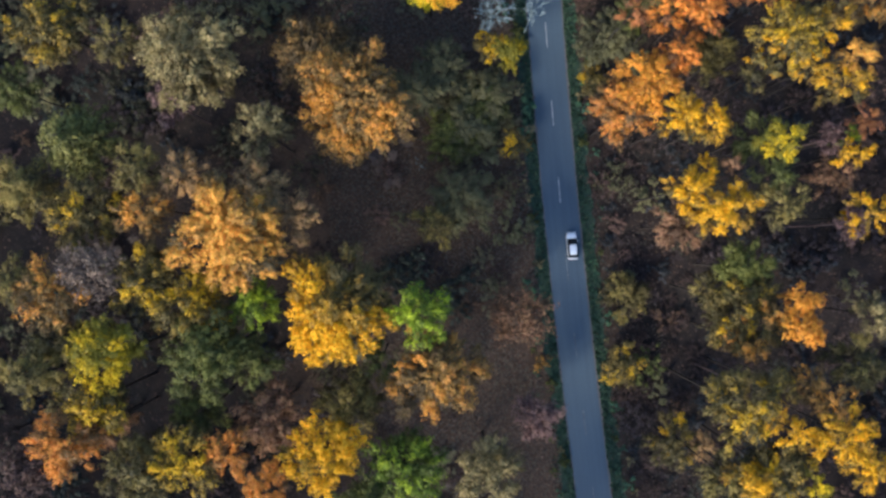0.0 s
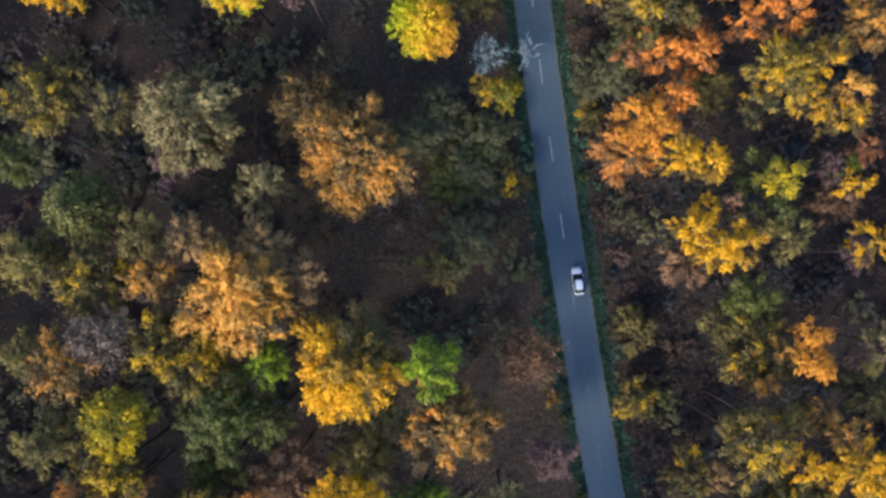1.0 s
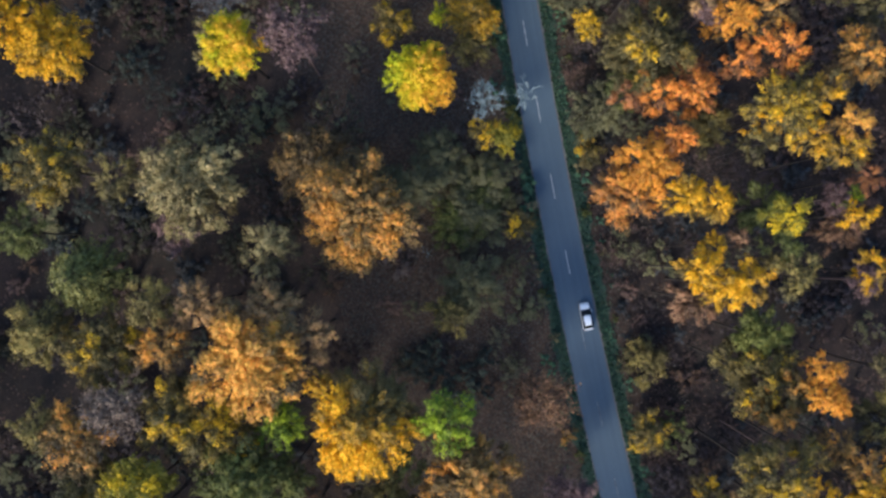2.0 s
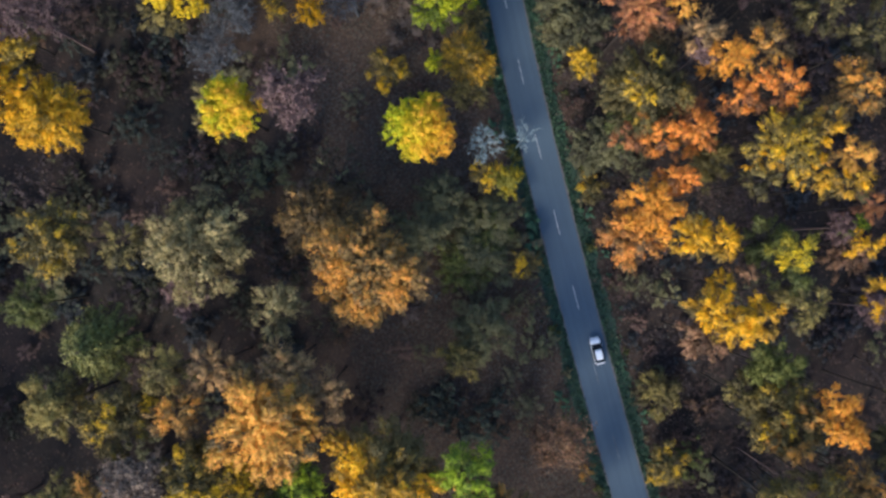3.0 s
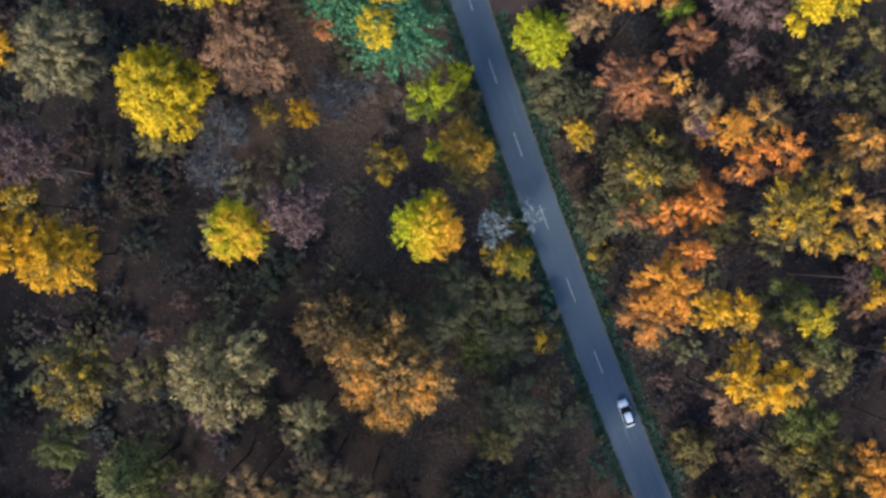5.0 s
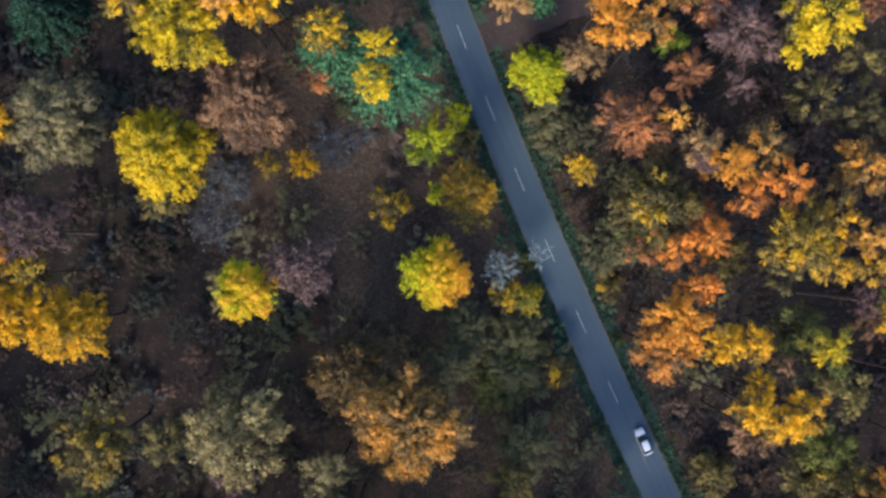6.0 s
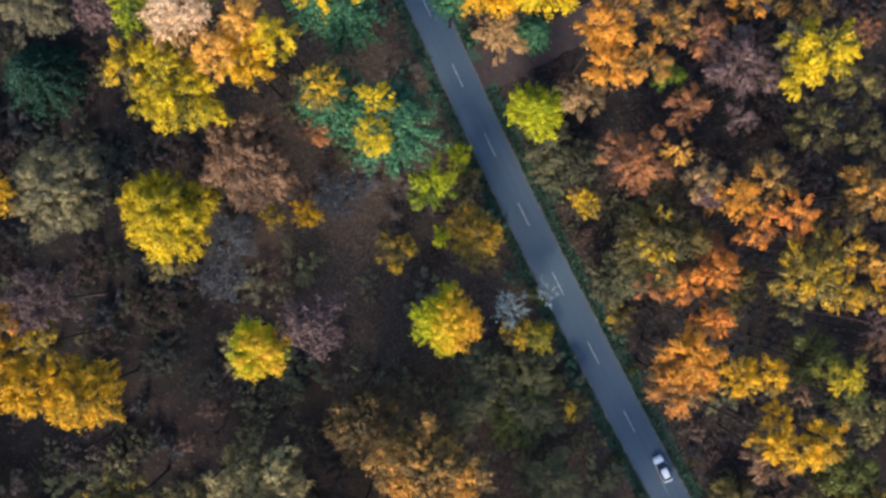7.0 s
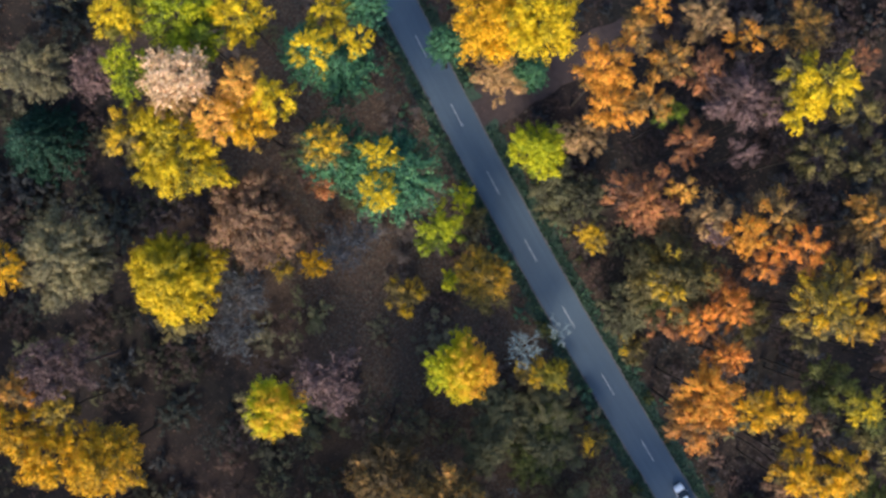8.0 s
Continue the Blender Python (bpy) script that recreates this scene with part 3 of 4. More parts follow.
broadleaf(-53.9, 7.2, 21.7, 4.72, "olive", mean=0.6)
broadleaf(-45.7, 4.6, 22.8, 5.62, "olivey", mean=0.3)
broadleaf(-37.5, 4.8, 24.6, 3.85, "oliveo", mean=0.5, turned_or_lit=[(1, -1.5, 1.3, 0.35), (-1, 2, 1.2, 0.3)])
broadleaf(-37.6, 9.9, 22.6, 3.72, "olive")
broadleaf(-32.4, 9.1, 23.0, 3.56, "tan")
broadleaf(-22.6, 7.9, 25.6, 4.02, "tan")
broadleaf(-18.4, 3.8, 24.5, 3.64, "tan")
broadleaf(-25.5, 2.2, 29.6, 7.5, "amber", mean=0.42, ragged=1.2, turned_or_lit=[(0, -0.5, 4.5, 0.42), (-3, -4, 3, 0.2)])
broadleaf(-48.6, -5.6, 25.8, 5.01, "oliveo")
bare(-43.4, -3.0, 24.7, 4.0, "dusk")
broadleaf(-54.4, -4.3, 22.6, 3.94, "olive", mean=0.55)
broadleaf(-36.3, -4.2, 24.8, 5.28, "olivey", mean=0.34)
broadleaf(-31.4, -7.0, 24.7, 4.92, "olivey", lit=(0.3, 0.6))
broadleaf(-24.1, -7.2, 22.6, 3.72, "green", mean=0.5)
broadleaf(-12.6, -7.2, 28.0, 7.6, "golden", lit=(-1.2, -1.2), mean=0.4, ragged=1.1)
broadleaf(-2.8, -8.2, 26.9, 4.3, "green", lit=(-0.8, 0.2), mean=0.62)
broadleaf(-40.9, -12.9, 27.0, 4.9, "yellow", lit=(0, -0.5), mean=0.14, turned_or_lit=[(-1.5, -2.5, 2.0, 0.5), (1, -3, 1.6, 0.45)])
broadleaf(-48.4, -12.1, 22.6, 3.94, "olive")
broadleaf(-29.0, -13.4, 25.2, 6.33, "dgreen", mean=0.6)
broadleaf(-23.7, -14.5, 21.5, 3.62, "dgreen")
broadleaf(-32.0, -21.7, 18.6, 4.11, "dgreen", mean=0.6)
broadleaf(-51.2, -16.1, 24.7, 4.56, "olive", mean=0.6)
broadleaf(-44.0, -19.3, 24.7, 4.92, "olivey")
broadleaf(-46.3, -24.2, 25.7, 4.72, "peach", lit=(-0.5, -0.5))
broadleaf(-43.8, -23.1, 18.5, 3.36, "brown")
broadleaf(-0.3, -15.3, 26.5, 6.60, "oliveo", mean=0.36, ragged=1.2)
broadleaf(-38.3, -28.8, 23.9, 5.70, "olive")
broadleaf(-32.3, -27.1, 24.2, 4.95, "olivey", mean=0.38)
broadleaf(-26.8, -25.4, 24.6, 3.4, "peach", mean=0.45)
broadleaf(-22.0, -29.4, 25.5, 3.3, "peach", mean=0.5)
broadleaf(-22.3, -22.0, 20.8, 5.14, "brown")
broadleaf(-14.6, -25.6, 27.4, 5.61, "yorange", mean=0.58)
broadleaf(-11.9, -21.4, 18.8, 5.40, "olive")
broadleaf(-4.6, -28.8, 22.8, 5.62, "green", mean=0.25)
broadleaf(6.5, -28.7, 21.7, 4.79, "greygreen")
bare(13.7, -24.0, 10.6, 3.72, "mauve", mean=0.95)
bare(11.2, -9.6, 13.7, 4.6, "brown", mean=0.35)
broadleaf(-8.2, -15.1, 17.5, 3.01, "dgreen")
broadleaf(3.3, 6.4, 9.3, 5.11, "moss", mean=0.95)
broadleaf(-0.9, 3.1, 9.6, 3.67, "olive")
broadleaf(-10.0, -32.2, 22.6, 4.30, "dgreen")
bare(-52.5, -29.2, 20.7, 4.40, "gloomy")
broadleaf(25.1, 19.8, 26.1, 4.15, "orange", mean=0.66, ragged=1.25)
broadleaf(23.1, 17.0, 24.7, 4.53, "peach", lit=(0.6, 0.3), mean=0.4, ragged=1.25)
broadleaf(29.6, 15.9, 26.9, 2.9, "golden", mean=0.64, ragged=1.1)
broadleaf(33.0, 15.1, 27.0, 2.7, "golden", mean=0.66, ragged=1.1)
broadleaf(35.7, 24.3, 18.5, 3.08, "olive", mean=0.36, ragged=1.25)
broadleaf(30.1, 7.0, 26.5, 3.05, "golden", lit=(0.3, -0.3), mean=0.66, ragged=1.25)
broadleaf(36.3, 5.0, 26.5, 3.29, "golden", lit=(0, -0.3), mean=0.68, ragged=1.25)
broadleaf(32.4, 9.8, 25.3, 2.01, "golden", mean=0.66, ragged=1.25)
broadleaf(33.3, 4.6, 26.2, 3.2, "golden", mean=0.66)
broadleaf(36.4, 10.2, 24.2, 1.19, "brown", mean=0.64, ragged=1.25)
broadleaf(31.0, 2.8, 20.5, 3.46, "brown", mean=0.44, ragged=1.25)
broadleaf(40.3, 12.6, 30.2, 2.5, "yellow", lit=(0, -0.5), mean=0.36, ragged=1.1)
broadleaf(40.8, 9.0, 26.6, 2.5, "dgreen", mean=0.7, ragged=1.1)
broadleaf(40.6, 14.0, 22.6, 3.4, "dgreen", mean=0.5, ragged=1.1)
broadleaf(51.2, 11.9, 24.8, 2.02, "golden", mean=0.69, ragged=1.25)
broadleaf(51.5, 14.1, 22.2, 1.47, "lime", mean=0.04, ragged=1.25)
broadleaf(54.2, 16.2, 21.4, 2.35, "rust", mean=0.44, ragged=1.25)
broadleaf(54.5, 4.1, 22.5, 3.07, "golden", mean=0.56, ragged=1.25)
bare(53.0, 3.1, 20.3, 2.25, "mauve", mean=0.44)
broadleaf(52.6, 9.6, 17.5, 3.11, "brown", mean=0.44, ragged=1.25)
bare(50.4, 14.0, 20.3, 2.00, "mauve", mean=0.44)
broadleaf(42.2, 5.0, 26.4, 3.1, "olive", mean=0.5, ragged=1.1)
broadleaf(39.4, -2.7, 21.6, 4.0, "dgreen", mean=0.85, ragged=1.1)
broadleaf(39.6, -8.7, 23.3, 5.42, "olivey", mean=0.32, ragged=1.1)
broadleaf(43.5, -6.2, 28.7, 2.1, "orange", mean=0.72, ragged=0.7)
broadleaf(43.3, -9.2, 28.8, 2.7, "orange", mean=0.72, ragged=0.7)
broadleaf(41.1, -8.2, 26.3, 1.87, "oliveo", mean=0.56, ragged=1.25)
broadleaf(35.7, -6.0, 19.5, 3.17, "olive", mean=0.36, ragged=1.25)
broadleaf(38.8, -11.7, 23.5, 3.04, "oliveo", mean=0.58, ragged=1.25)
broadleaf(35.5, -19.0, 30.2, 5.0, "olivey", lit=(0.4, -0.3), mean=0.42, ragged=1.1, turned_or_lit=[(3.5, -2.5, 2.2, 0.3), (-1, 1, 2, 0.15)])
broadleaf(42.0, -21.8, 28.9, 2.51, "golden", mean=0.72, ragged=1.25)
broadleaf(39.3, -20.5, 28.3, 2.06, "golden", mean=0.64, ragged=1.25)
broadleaf(48.1, -22.3, 29.1, 3.78, "golden", lit=(0, -0.4), mean=0.62, ragged=1.25)
broadleaf(50.9, -26.3, 28.9, 2.97, "golden", mean=0.68, ragged=1.25)
broadleaf(47.1, -18.6, 27.4, 2.79, "oliveo", mean=0.52, ragged=1.25)
broadleaf(40.5, -27.7, 28.2, 4.94, "olivey", mean=0.36, ragged=1.25)
broadleaf(33.2, -28.1, 10.6, 4.05, "olivey", lit=(0, 0.3), mean=0.35)
broadleaf(37.8, -28.8, 9.3, 2.28, "tan", mean=0.5)
broadleaf(35.2, -28.4, 25.5, 3.57, "olive", mean=0.36, ragged=1.25)
broadleaf(53.0, -14.3, 23.6, 3.78, "olive", mean=0.41, ragged=1.25)
broadleaf(46.0, -16.8, 24.4, 2.64, "oliveo", mean=0.36, ragged=1.25)
broadleaf(41.3, -17.3, 25.4, 2.67, "olivey", mean=0.36, ragged=1.25)
broadleaf(54.4, -8.5, 24.5, 3.00, "greygreen", mean=0.36, ragged=1.25)
broadleaf(27.4, -17.3, 7.0, 3.51, "olivey", mean=0.4)
shrub(30.6, -18.0, 5.0, 3.40, "dgreen")
# bushes in darkened green, added to paint a shaded hollow
for x, y, r in ((-6.4, -4.2, 2.6), (-2.6, -6.4, 3.0), (1.6, -6.6, 2.7), (2.4, -9.8, 2.3), (-1.0, -9.6, 2.4), (-3.4, -2.4, 2.6), (4.2, -4.4, 2.0)):
    shrub(x, y, r * 1.15, r, "gloom", mean=0.25)
broadleaf(28.0, -7.8, 5.6, 4.07, "olive", mean=0.35)
broadleaf(44.5, -28.1, 28.3, 2.29, "yellow", mean=0.34, ragged=1.25)
broadleaf(37.3, -28.7, 28.4, 2.87, "golden", mean=0.54, ragged=1.25)
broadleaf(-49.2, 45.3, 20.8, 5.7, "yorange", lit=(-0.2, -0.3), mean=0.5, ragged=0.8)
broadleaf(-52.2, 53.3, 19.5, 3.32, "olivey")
broadleaf(-29.9, 63.0, 21.0, 6.8, "yellow", lit=(-0.2, -0.5), mean=0.5, ragged=0.5, turned_or_lit=[(0, 0, 2.5, -0.2)])
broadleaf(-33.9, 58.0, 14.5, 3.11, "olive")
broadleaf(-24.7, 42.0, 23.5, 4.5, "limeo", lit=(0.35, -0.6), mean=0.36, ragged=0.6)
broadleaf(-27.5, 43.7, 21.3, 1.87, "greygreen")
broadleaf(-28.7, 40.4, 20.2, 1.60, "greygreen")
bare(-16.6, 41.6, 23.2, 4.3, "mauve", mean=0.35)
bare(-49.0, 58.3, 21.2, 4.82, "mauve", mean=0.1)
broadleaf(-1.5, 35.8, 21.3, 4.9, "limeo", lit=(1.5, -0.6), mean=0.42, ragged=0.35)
broadleaf(-42.6, 71.8, 21.0, 6.6, "duskolive", mean=0.62, ragged=1.2)
broadleaf(-49.6, 73.4, 21.5, 3.25, "yorange", mean=0.4)
broadleaf(-17.4, 65.3, 21.6, 6.9, "brown", mean=0.25, ragged=0.7, turned_or_lit=[(1, 0.5, 2.5, 0.15)])
broadleaf(-14.6, 57.3, 7.3, 2.32, "yorange", mean=0.75)
broadleaf(-19.9, 58.8, 6.3, 2.01, "olivey")
bare(-25.0, 57.4, 11.7, 4.42, "pale")
bare(-29.2, 52.9, 9.7, 4.50, "pale")
bare(-7.9, 57.2, 13.2, 4.59, "pale")
broadleaf(4.0, 53.4, 13.2, 3.8, "lime", lit=(0.5, 0.5), mean=0.32)
broadleaf(2.6, 46.4, 9.4, 1.7, "lime", mean=0.5)
broadleaf(6.6, 45.3, 14.6, 4.2, "golden", lit=(0.3, 0), mean=0.42, ragged=0.4, turned_or_lit=[(0, 0, 2, -0.15)])
broadleaf(9.4, 56.3, 6.8, 2.25, "lime", mean=0.55)
broadleaf(9.6, 53.1, 4.8, 2.21, "olive")
broadleaf(-4.6, 47.0, 6.6, 3.4, "olivey", mean=0.32)
pine(1.8, 62.8, 25.0, 7.31, "conifer")
broadleaf(1.7, 64.6, 26.8, 2.3, "yellow", mean=0.62, turned_or_lit=[(0, 0, 1.5, 0.3)])
broadleaf(-0.4, 60.7, 26.3, 2.7, "yellow", mean=0.62, turned_or_lit=[(0, 0, 1.6, 0.3)])
pine(-4.4, 69.0, 22.0, 5.4, "conifer")
broadleaf(-4.5, 69.0, 25.4, 3.6, "olivey", mean=0.4, ragged=0.9, turned_or_lit=[(0.2, 0.2, 1.8, 0.5)])
broadleaf(-7.9, 65.6, 16.3, 2.12, "rust")
pine(-1.0, 81.2, 25.0, 4.07, "conifer")
broadleaf(-0.5, 80.3, 26.5, 3.01, "yellow", mean=0.6)
pine(1.9, 78.5, 22.0, 5.26, "conifer")
broadleaf(5.1, 78.5, 26.3, 2.18, "yellow", mean=0.6)
broadleaf(3.6, 83.5, 25.5, 3.11, "yellow", mean=0.6)
pine(8.0, 83.3, 25.0, 3.14, "conifer")
broadleaf(-6.4, 87.7, 25.6, 3.76, "yellow", mean=0.55)
bare(-16.5, 83.4, 27.7, 4.2, "pinkbare")
broadleaf(-18.1, 82.2, 26.5, 3.56, "tan", mean=1.05)
broadleaf(-10.4, 80.2, 26.6, 3.4, "amber", mean=0.78, ragged=0.7)
broadleaf(-6.9, 76.7, 27.0, 3.07, "yellow", mean=0.7)
broadleaf(-14.9, 77.0, 26.9, 3.1, "amber", mean=0.82, ragged=0.8)
broadleaf(-12.1, 75.9, 24.6, 4.12, "yorange", mean=0.5)
broadleaf(-21.1, 74.8, 25.3, 5.22, "yellow", mean=0.6)
broadleaf(-24.3, 76.4, 24.6, 3.6, "yellow", mean=0.45)
broadleaf(-25.7, 80.2, 25.0, 4.0, "olivey", mean=0.46)
broadleaf(-21.6, 79.2, 26.1, 3.9, "yellow", mean=0.42, ragged=0.8)
broadleaf(-21.4, 87.2, 25.6, 3.76, "lime", mean=0.45)
broadleaf(-13.8, 91.4, 25.9, 5.91, "lime", mean=0.36)
broadleaf(-20.0, 95.0, 25.6, 3.91, "yellow", mean=0.5)
broadleaf(-12.7, 87.5, 24.6, 3.80, "lime", mean=0.28)
bare(-27.9, 91.8, 18.5, 3.58, "mauve")
broadleaf(-38.4, 99.5, 12.8, 5.26, "duskolive", mean=0.3)
pine(-44.6, 91.8, 9.0, 6.71, "conifer", mean=-0.2)
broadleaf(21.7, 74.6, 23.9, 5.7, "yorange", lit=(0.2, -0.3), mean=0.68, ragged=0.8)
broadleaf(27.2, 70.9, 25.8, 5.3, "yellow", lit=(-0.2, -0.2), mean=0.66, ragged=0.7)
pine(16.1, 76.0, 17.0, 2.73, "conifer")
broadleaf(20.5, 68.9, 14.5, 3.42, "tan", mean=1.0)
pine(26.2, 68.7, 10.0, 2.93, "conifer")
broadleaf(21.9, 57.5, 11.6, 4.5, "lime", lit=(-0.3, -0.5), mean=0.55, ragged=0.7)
broadleaf(31.1, 62.2, 27.1, 3.87, "orange", mean=0.8, ragged=1.25)
broadleaf(29.5, 57.3, 26.5, 3.05, "orange", mean=0.85, ragged=1.25)
broadleaf(34.3, 56.3, 25.5, 3.09, "oliveo", mean=0.54, ragged=1.25)
broadleaf(26.6, 56.2, 21.0, 3.25, "tan", mean=0.52, ragged=1.25)
broadleaf(36.8, 64.7, 25.4, 2.97, "oliveo", mean=0.52, ragged=1.25)
broadleaf(39.7, 66.0, 26.4, 2.34, "orange", mean=0.6, ragged=1.25)
broadleaf(45.6, 62.4, 25.4, 2.97, "tan", mean=0.44, ragged=1.25)
broadleaf(38.7, 59.2, 25.4, 2.97, "oliveo", mean=0.37, ragged=1.25)
broadleaf(41.6, 56.4, 26.5, 3.23, "rust", mean=0.4, ragged=1.25)
broadleaf(43.7, 51.8, 27.6, 4.20, "mauve", mean=0.25, ragged=1.25)
broadleaf(45.9, 49.3, 26.9, 2.80, "mauve", mean=0.4, ragged=1.25)
broadleaf(42.4, 45.5, 25.3, 2.07, "mauve", mean=0.4, ragged=1.25)
broadleaf(36.9, 49.1, 24.4, 2.88, "rust", mean=0.5, ragged=1.25)
broadleaf(28.8, 45.7, 24.7, 4.5, "rust", mean=0.42, ragged=1.25)
broadleaf(33.3, 44.5, 24.8, 1.90, "amber", mean=0.62)
broadleaf(30.5, 41.8, 22.4, 2.58, "tan", mean=0.36, ragged=1.25)
broadleaf(51.6, 49.2, 32.6, 3.95, "yellow", lit=(0.3, -0.5), mean=0.42, ragged=1.25)
broadleaf(48.8, 47.6, 31.4, 2.88, "yellow", lit=(0, -0.6), mean=0.5, ragged=1.25)
broadleaf(49.6, 51.0, 30.4, 2.52, "greygreen", mean=0.32, ragged=1.25)
broadleaf(54.7, 55.8, 26.6, 3.89, "oliveo", mean=0.4, ragged=1.25)
broadleaf(48.3, 58.0, 26.4, 2.34, "orange", mean=0.4, ragged=1.25)
broadleaf(60.1, 49.6, 25.4, 2.3, "rust", mean=0.2)
broadleaf(50.0, 41.3, 26.6, 3.5, "olive", mean=0.3, ragged=1.25)
broadleaf(55.2, 36.7, 25.5, 3.2, "olive", mean=0.2, ragged=1.25)
broadleaf(58.4, 43.2, 23.5, 3.04, "olive", mean=0.32, ragged=1.25)
broadleaf(37.3, 53.4, 21.5, 2.4, "green", mean=0.45)
broadleaf(36.8, 36.4, 28.9, 2.74, "orange", mean=0.66, ragged=1.25)
broadleaf(41.3, 37.0, 28.5, 3.45, "oliveo", mean=0.36, ragged=1.25)
broadleaf(34.9, 40.6, 27.4, 2.79, "tan", mean=0.48, ragged=1.25)
broadleaf(41.7, 31.9, 29.5, 3.18, "redorange", mean=0.44, ragged=1.25)
broadleaf(37.4, 32.1, 27.4, 2.43, "redorange", mean=0.29, ragged=1.25)
bare(34.2, 38.1, 25.3, 1.77, "mauve", mean=0.44)
broadleaf(27.4, 34.8, 26.2, 6.1, "olivey", mean=0.12, ragged=1.1, turned_or_lit=[(-1, -1.5, 1.6, 0.42), (-2, 2, 1.2, 0.35), (3, 0, 1.5, 0.2)])
broadleaf(26.4, 33.9, 26.4, 1.9, "olivey", mean=0.42, ragged=1.25)
broadleaf(27.6, 32.5, 17.6, 3.90, "dgreen", ragged=1.25)
broadleaf(32.4, 28.6, 25.9, 2.83, "redorange", mean=0.56, ragged=1.25)
broadleaf(28.1, 29.2, 25.4, 2.73, "redorange", mean=0.44, ragged=1.25)
broadleaf(24.4, 29.7, 23.3, 2.18, "rust", mean=0.6, ragged=1.25)
broadleaf(29.2, 23.8, 25.4, 2.73, "redorange", mean=0.6, ragged=1.25)
broadleaf(32.8, 31.3, 23.4, 2.43, "rust", mean=0.44, ragged=1.25)
# brighter boughs on these crowns: sun painted in as leaf colour
broadleaf(40.5, 25.0, 30.5, 4.3, "olivey", mean=0.3, ragged=1.4, turned_or_lit=[(0.6, 0.3, 1.3, 0.3), (-0.8, -1.2, 1.0, 0.25)])
broadleaf(39.2, 21.7, 26.5, 2.6, "olive", mean=0.25, ragged=1.5)
broadleaf(43.9, 21.4, 29.4, 2.6, "golden", mean=0.5, ragged=1.4, turned_or_lit=[(0.9, 0.9, 1.2, 0.3)])
broadleaf(39.7, 24.0, 29.8, 1.8, "golden", mean=0.62, ragged=1.25)
broadleaf(45.8, 26.2, 29.5, 2.8, "golden", lit=(0.5, -0.3), mean=0.45, ragged=1.4)
broadleaf(43.0, 28.3, 28.8, 2.28, "olivey", mean=0.36, ragged=1.25)
broadleaf(49.4, 22.8, 28.9, 2.5, "amber", mean=0.66, ragged=1.4)
broadleaf(48.7, 19.6, 28.9, 2.6, "golden", lit=(0, 0.5), mean=0.5, ragged=1.4)
broadleaf(53.2, 31.0, 26.6, 4.13, "oliveo", mean=0.46, ragged=1.25)
broadleaf(35.8, 25.5, 20.4, 2.89, "olive", mean=0.48, ragged=1.25)
broadleaf(7.3, 28.9, 9.4, 2.44, "olivey", mean=0.6)
broadleaf(9.8, 27.3, 10.9, 2.5, "yellow", mean=0.34, ragged=0.6, turned_or_lit=[(-0.8, 0.2, 1.2, -0.45)])
bare(7.4, 33.2, 12.0, 3.18, "white", forks=(4, 4, 1))
bare(13.0, 33.1, 12.4, 2.37, "white", forks=(2, 3, 1))
broadleaf(22.6, 53.3, 7.7, 4.34, "moss", mean=0.5)
broadleaf(25.5, 48.1, 8.6, 4.13, "moss", mean=0.2)
broadleaf(24.2, 42.8, 8.6, 2.63, "olivey", mean=0.58)
broadleaf(21.7, 48.2, 5.5, 3.56, "moss", mean=0.6)
broadleaf(24.1, 30.8, 7.7, 4.34, "moss", mean=0.5)
broadleaf(23.1, 25.0, 5.4, 2.54, "olivey", mean=0.4)
broadleaf(4.2, 18.1, 7.9, 5.86, "moss", mean=0.95)
broadleaf(6.9, 22.7, 7.8, 5.01, "moss", mean=0.9)
broadleaf(11.3, 15.3, 6.4, 2.51, "olivey", mean=0.3)
broadleaf(6.1, 42.2, 8.5, 3.29, "olive")
broadleaf(0.9, 26.1, 8.7, 4.54, "moss", mean=0.7)
broadleaf(5.9, 20.6, 7.4, 4.4, "dgreen", mean=0.6)
broadleaf(1.7, 16.4, 7.6, 4.17, "dgreen", mean=0.6)
broadleaf(-3.1, 22.4, 10.7, 4.46, "moss", mean=0.6)
broadleaf(26.4, 31.0, 8.7, 4.0, "moss", mean=0.55)
broadleaf(15.7, -17.9, 2.2, 1.4, "oliveo", mean=0.6)
broadleaf(-58.6, 54.0, 21.7, 4.4, "yorange", mean=0.45)
broadleaf(-55.4, 58.8, 20.5, 3.51, "oliveo", mean=0.6)
broadleaf(-55.6, 49.0, 20.4, 4.4, "yorange", mean=0.52, ragged=0.8)
bare(-2.9, 12.4, 2.6, 1.3, "white", forks=(1, 1, 1))
bare(39.3, -18.1, 15.0, 0.9, "mauve", forks=(1, 1, 1))


# ---------------------------------------------------------------- undergrowth between them
def off_track(x, y):
    return not (14 < x < 48 and abs(y - 68.2) < 3.6)


# shaded openings where nothing tall grows, darkened with bushes: x, y, radius
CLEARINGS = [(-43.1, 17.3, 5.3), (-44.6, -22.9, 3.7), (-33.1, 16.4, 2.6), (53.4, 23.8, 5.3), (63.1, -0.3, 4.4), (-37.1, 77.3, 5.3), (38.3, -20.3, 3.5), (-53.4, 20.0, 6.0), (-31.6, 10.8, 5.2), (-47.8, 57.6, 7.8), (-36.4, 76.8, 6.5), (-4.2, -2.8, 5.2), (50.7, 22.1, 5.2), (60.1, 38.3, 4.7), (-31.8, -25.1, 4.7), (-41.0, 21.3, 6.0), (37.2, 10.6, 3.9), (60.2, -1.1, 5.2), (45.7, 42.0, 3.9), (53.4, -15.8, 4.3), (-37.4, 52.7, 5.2)]


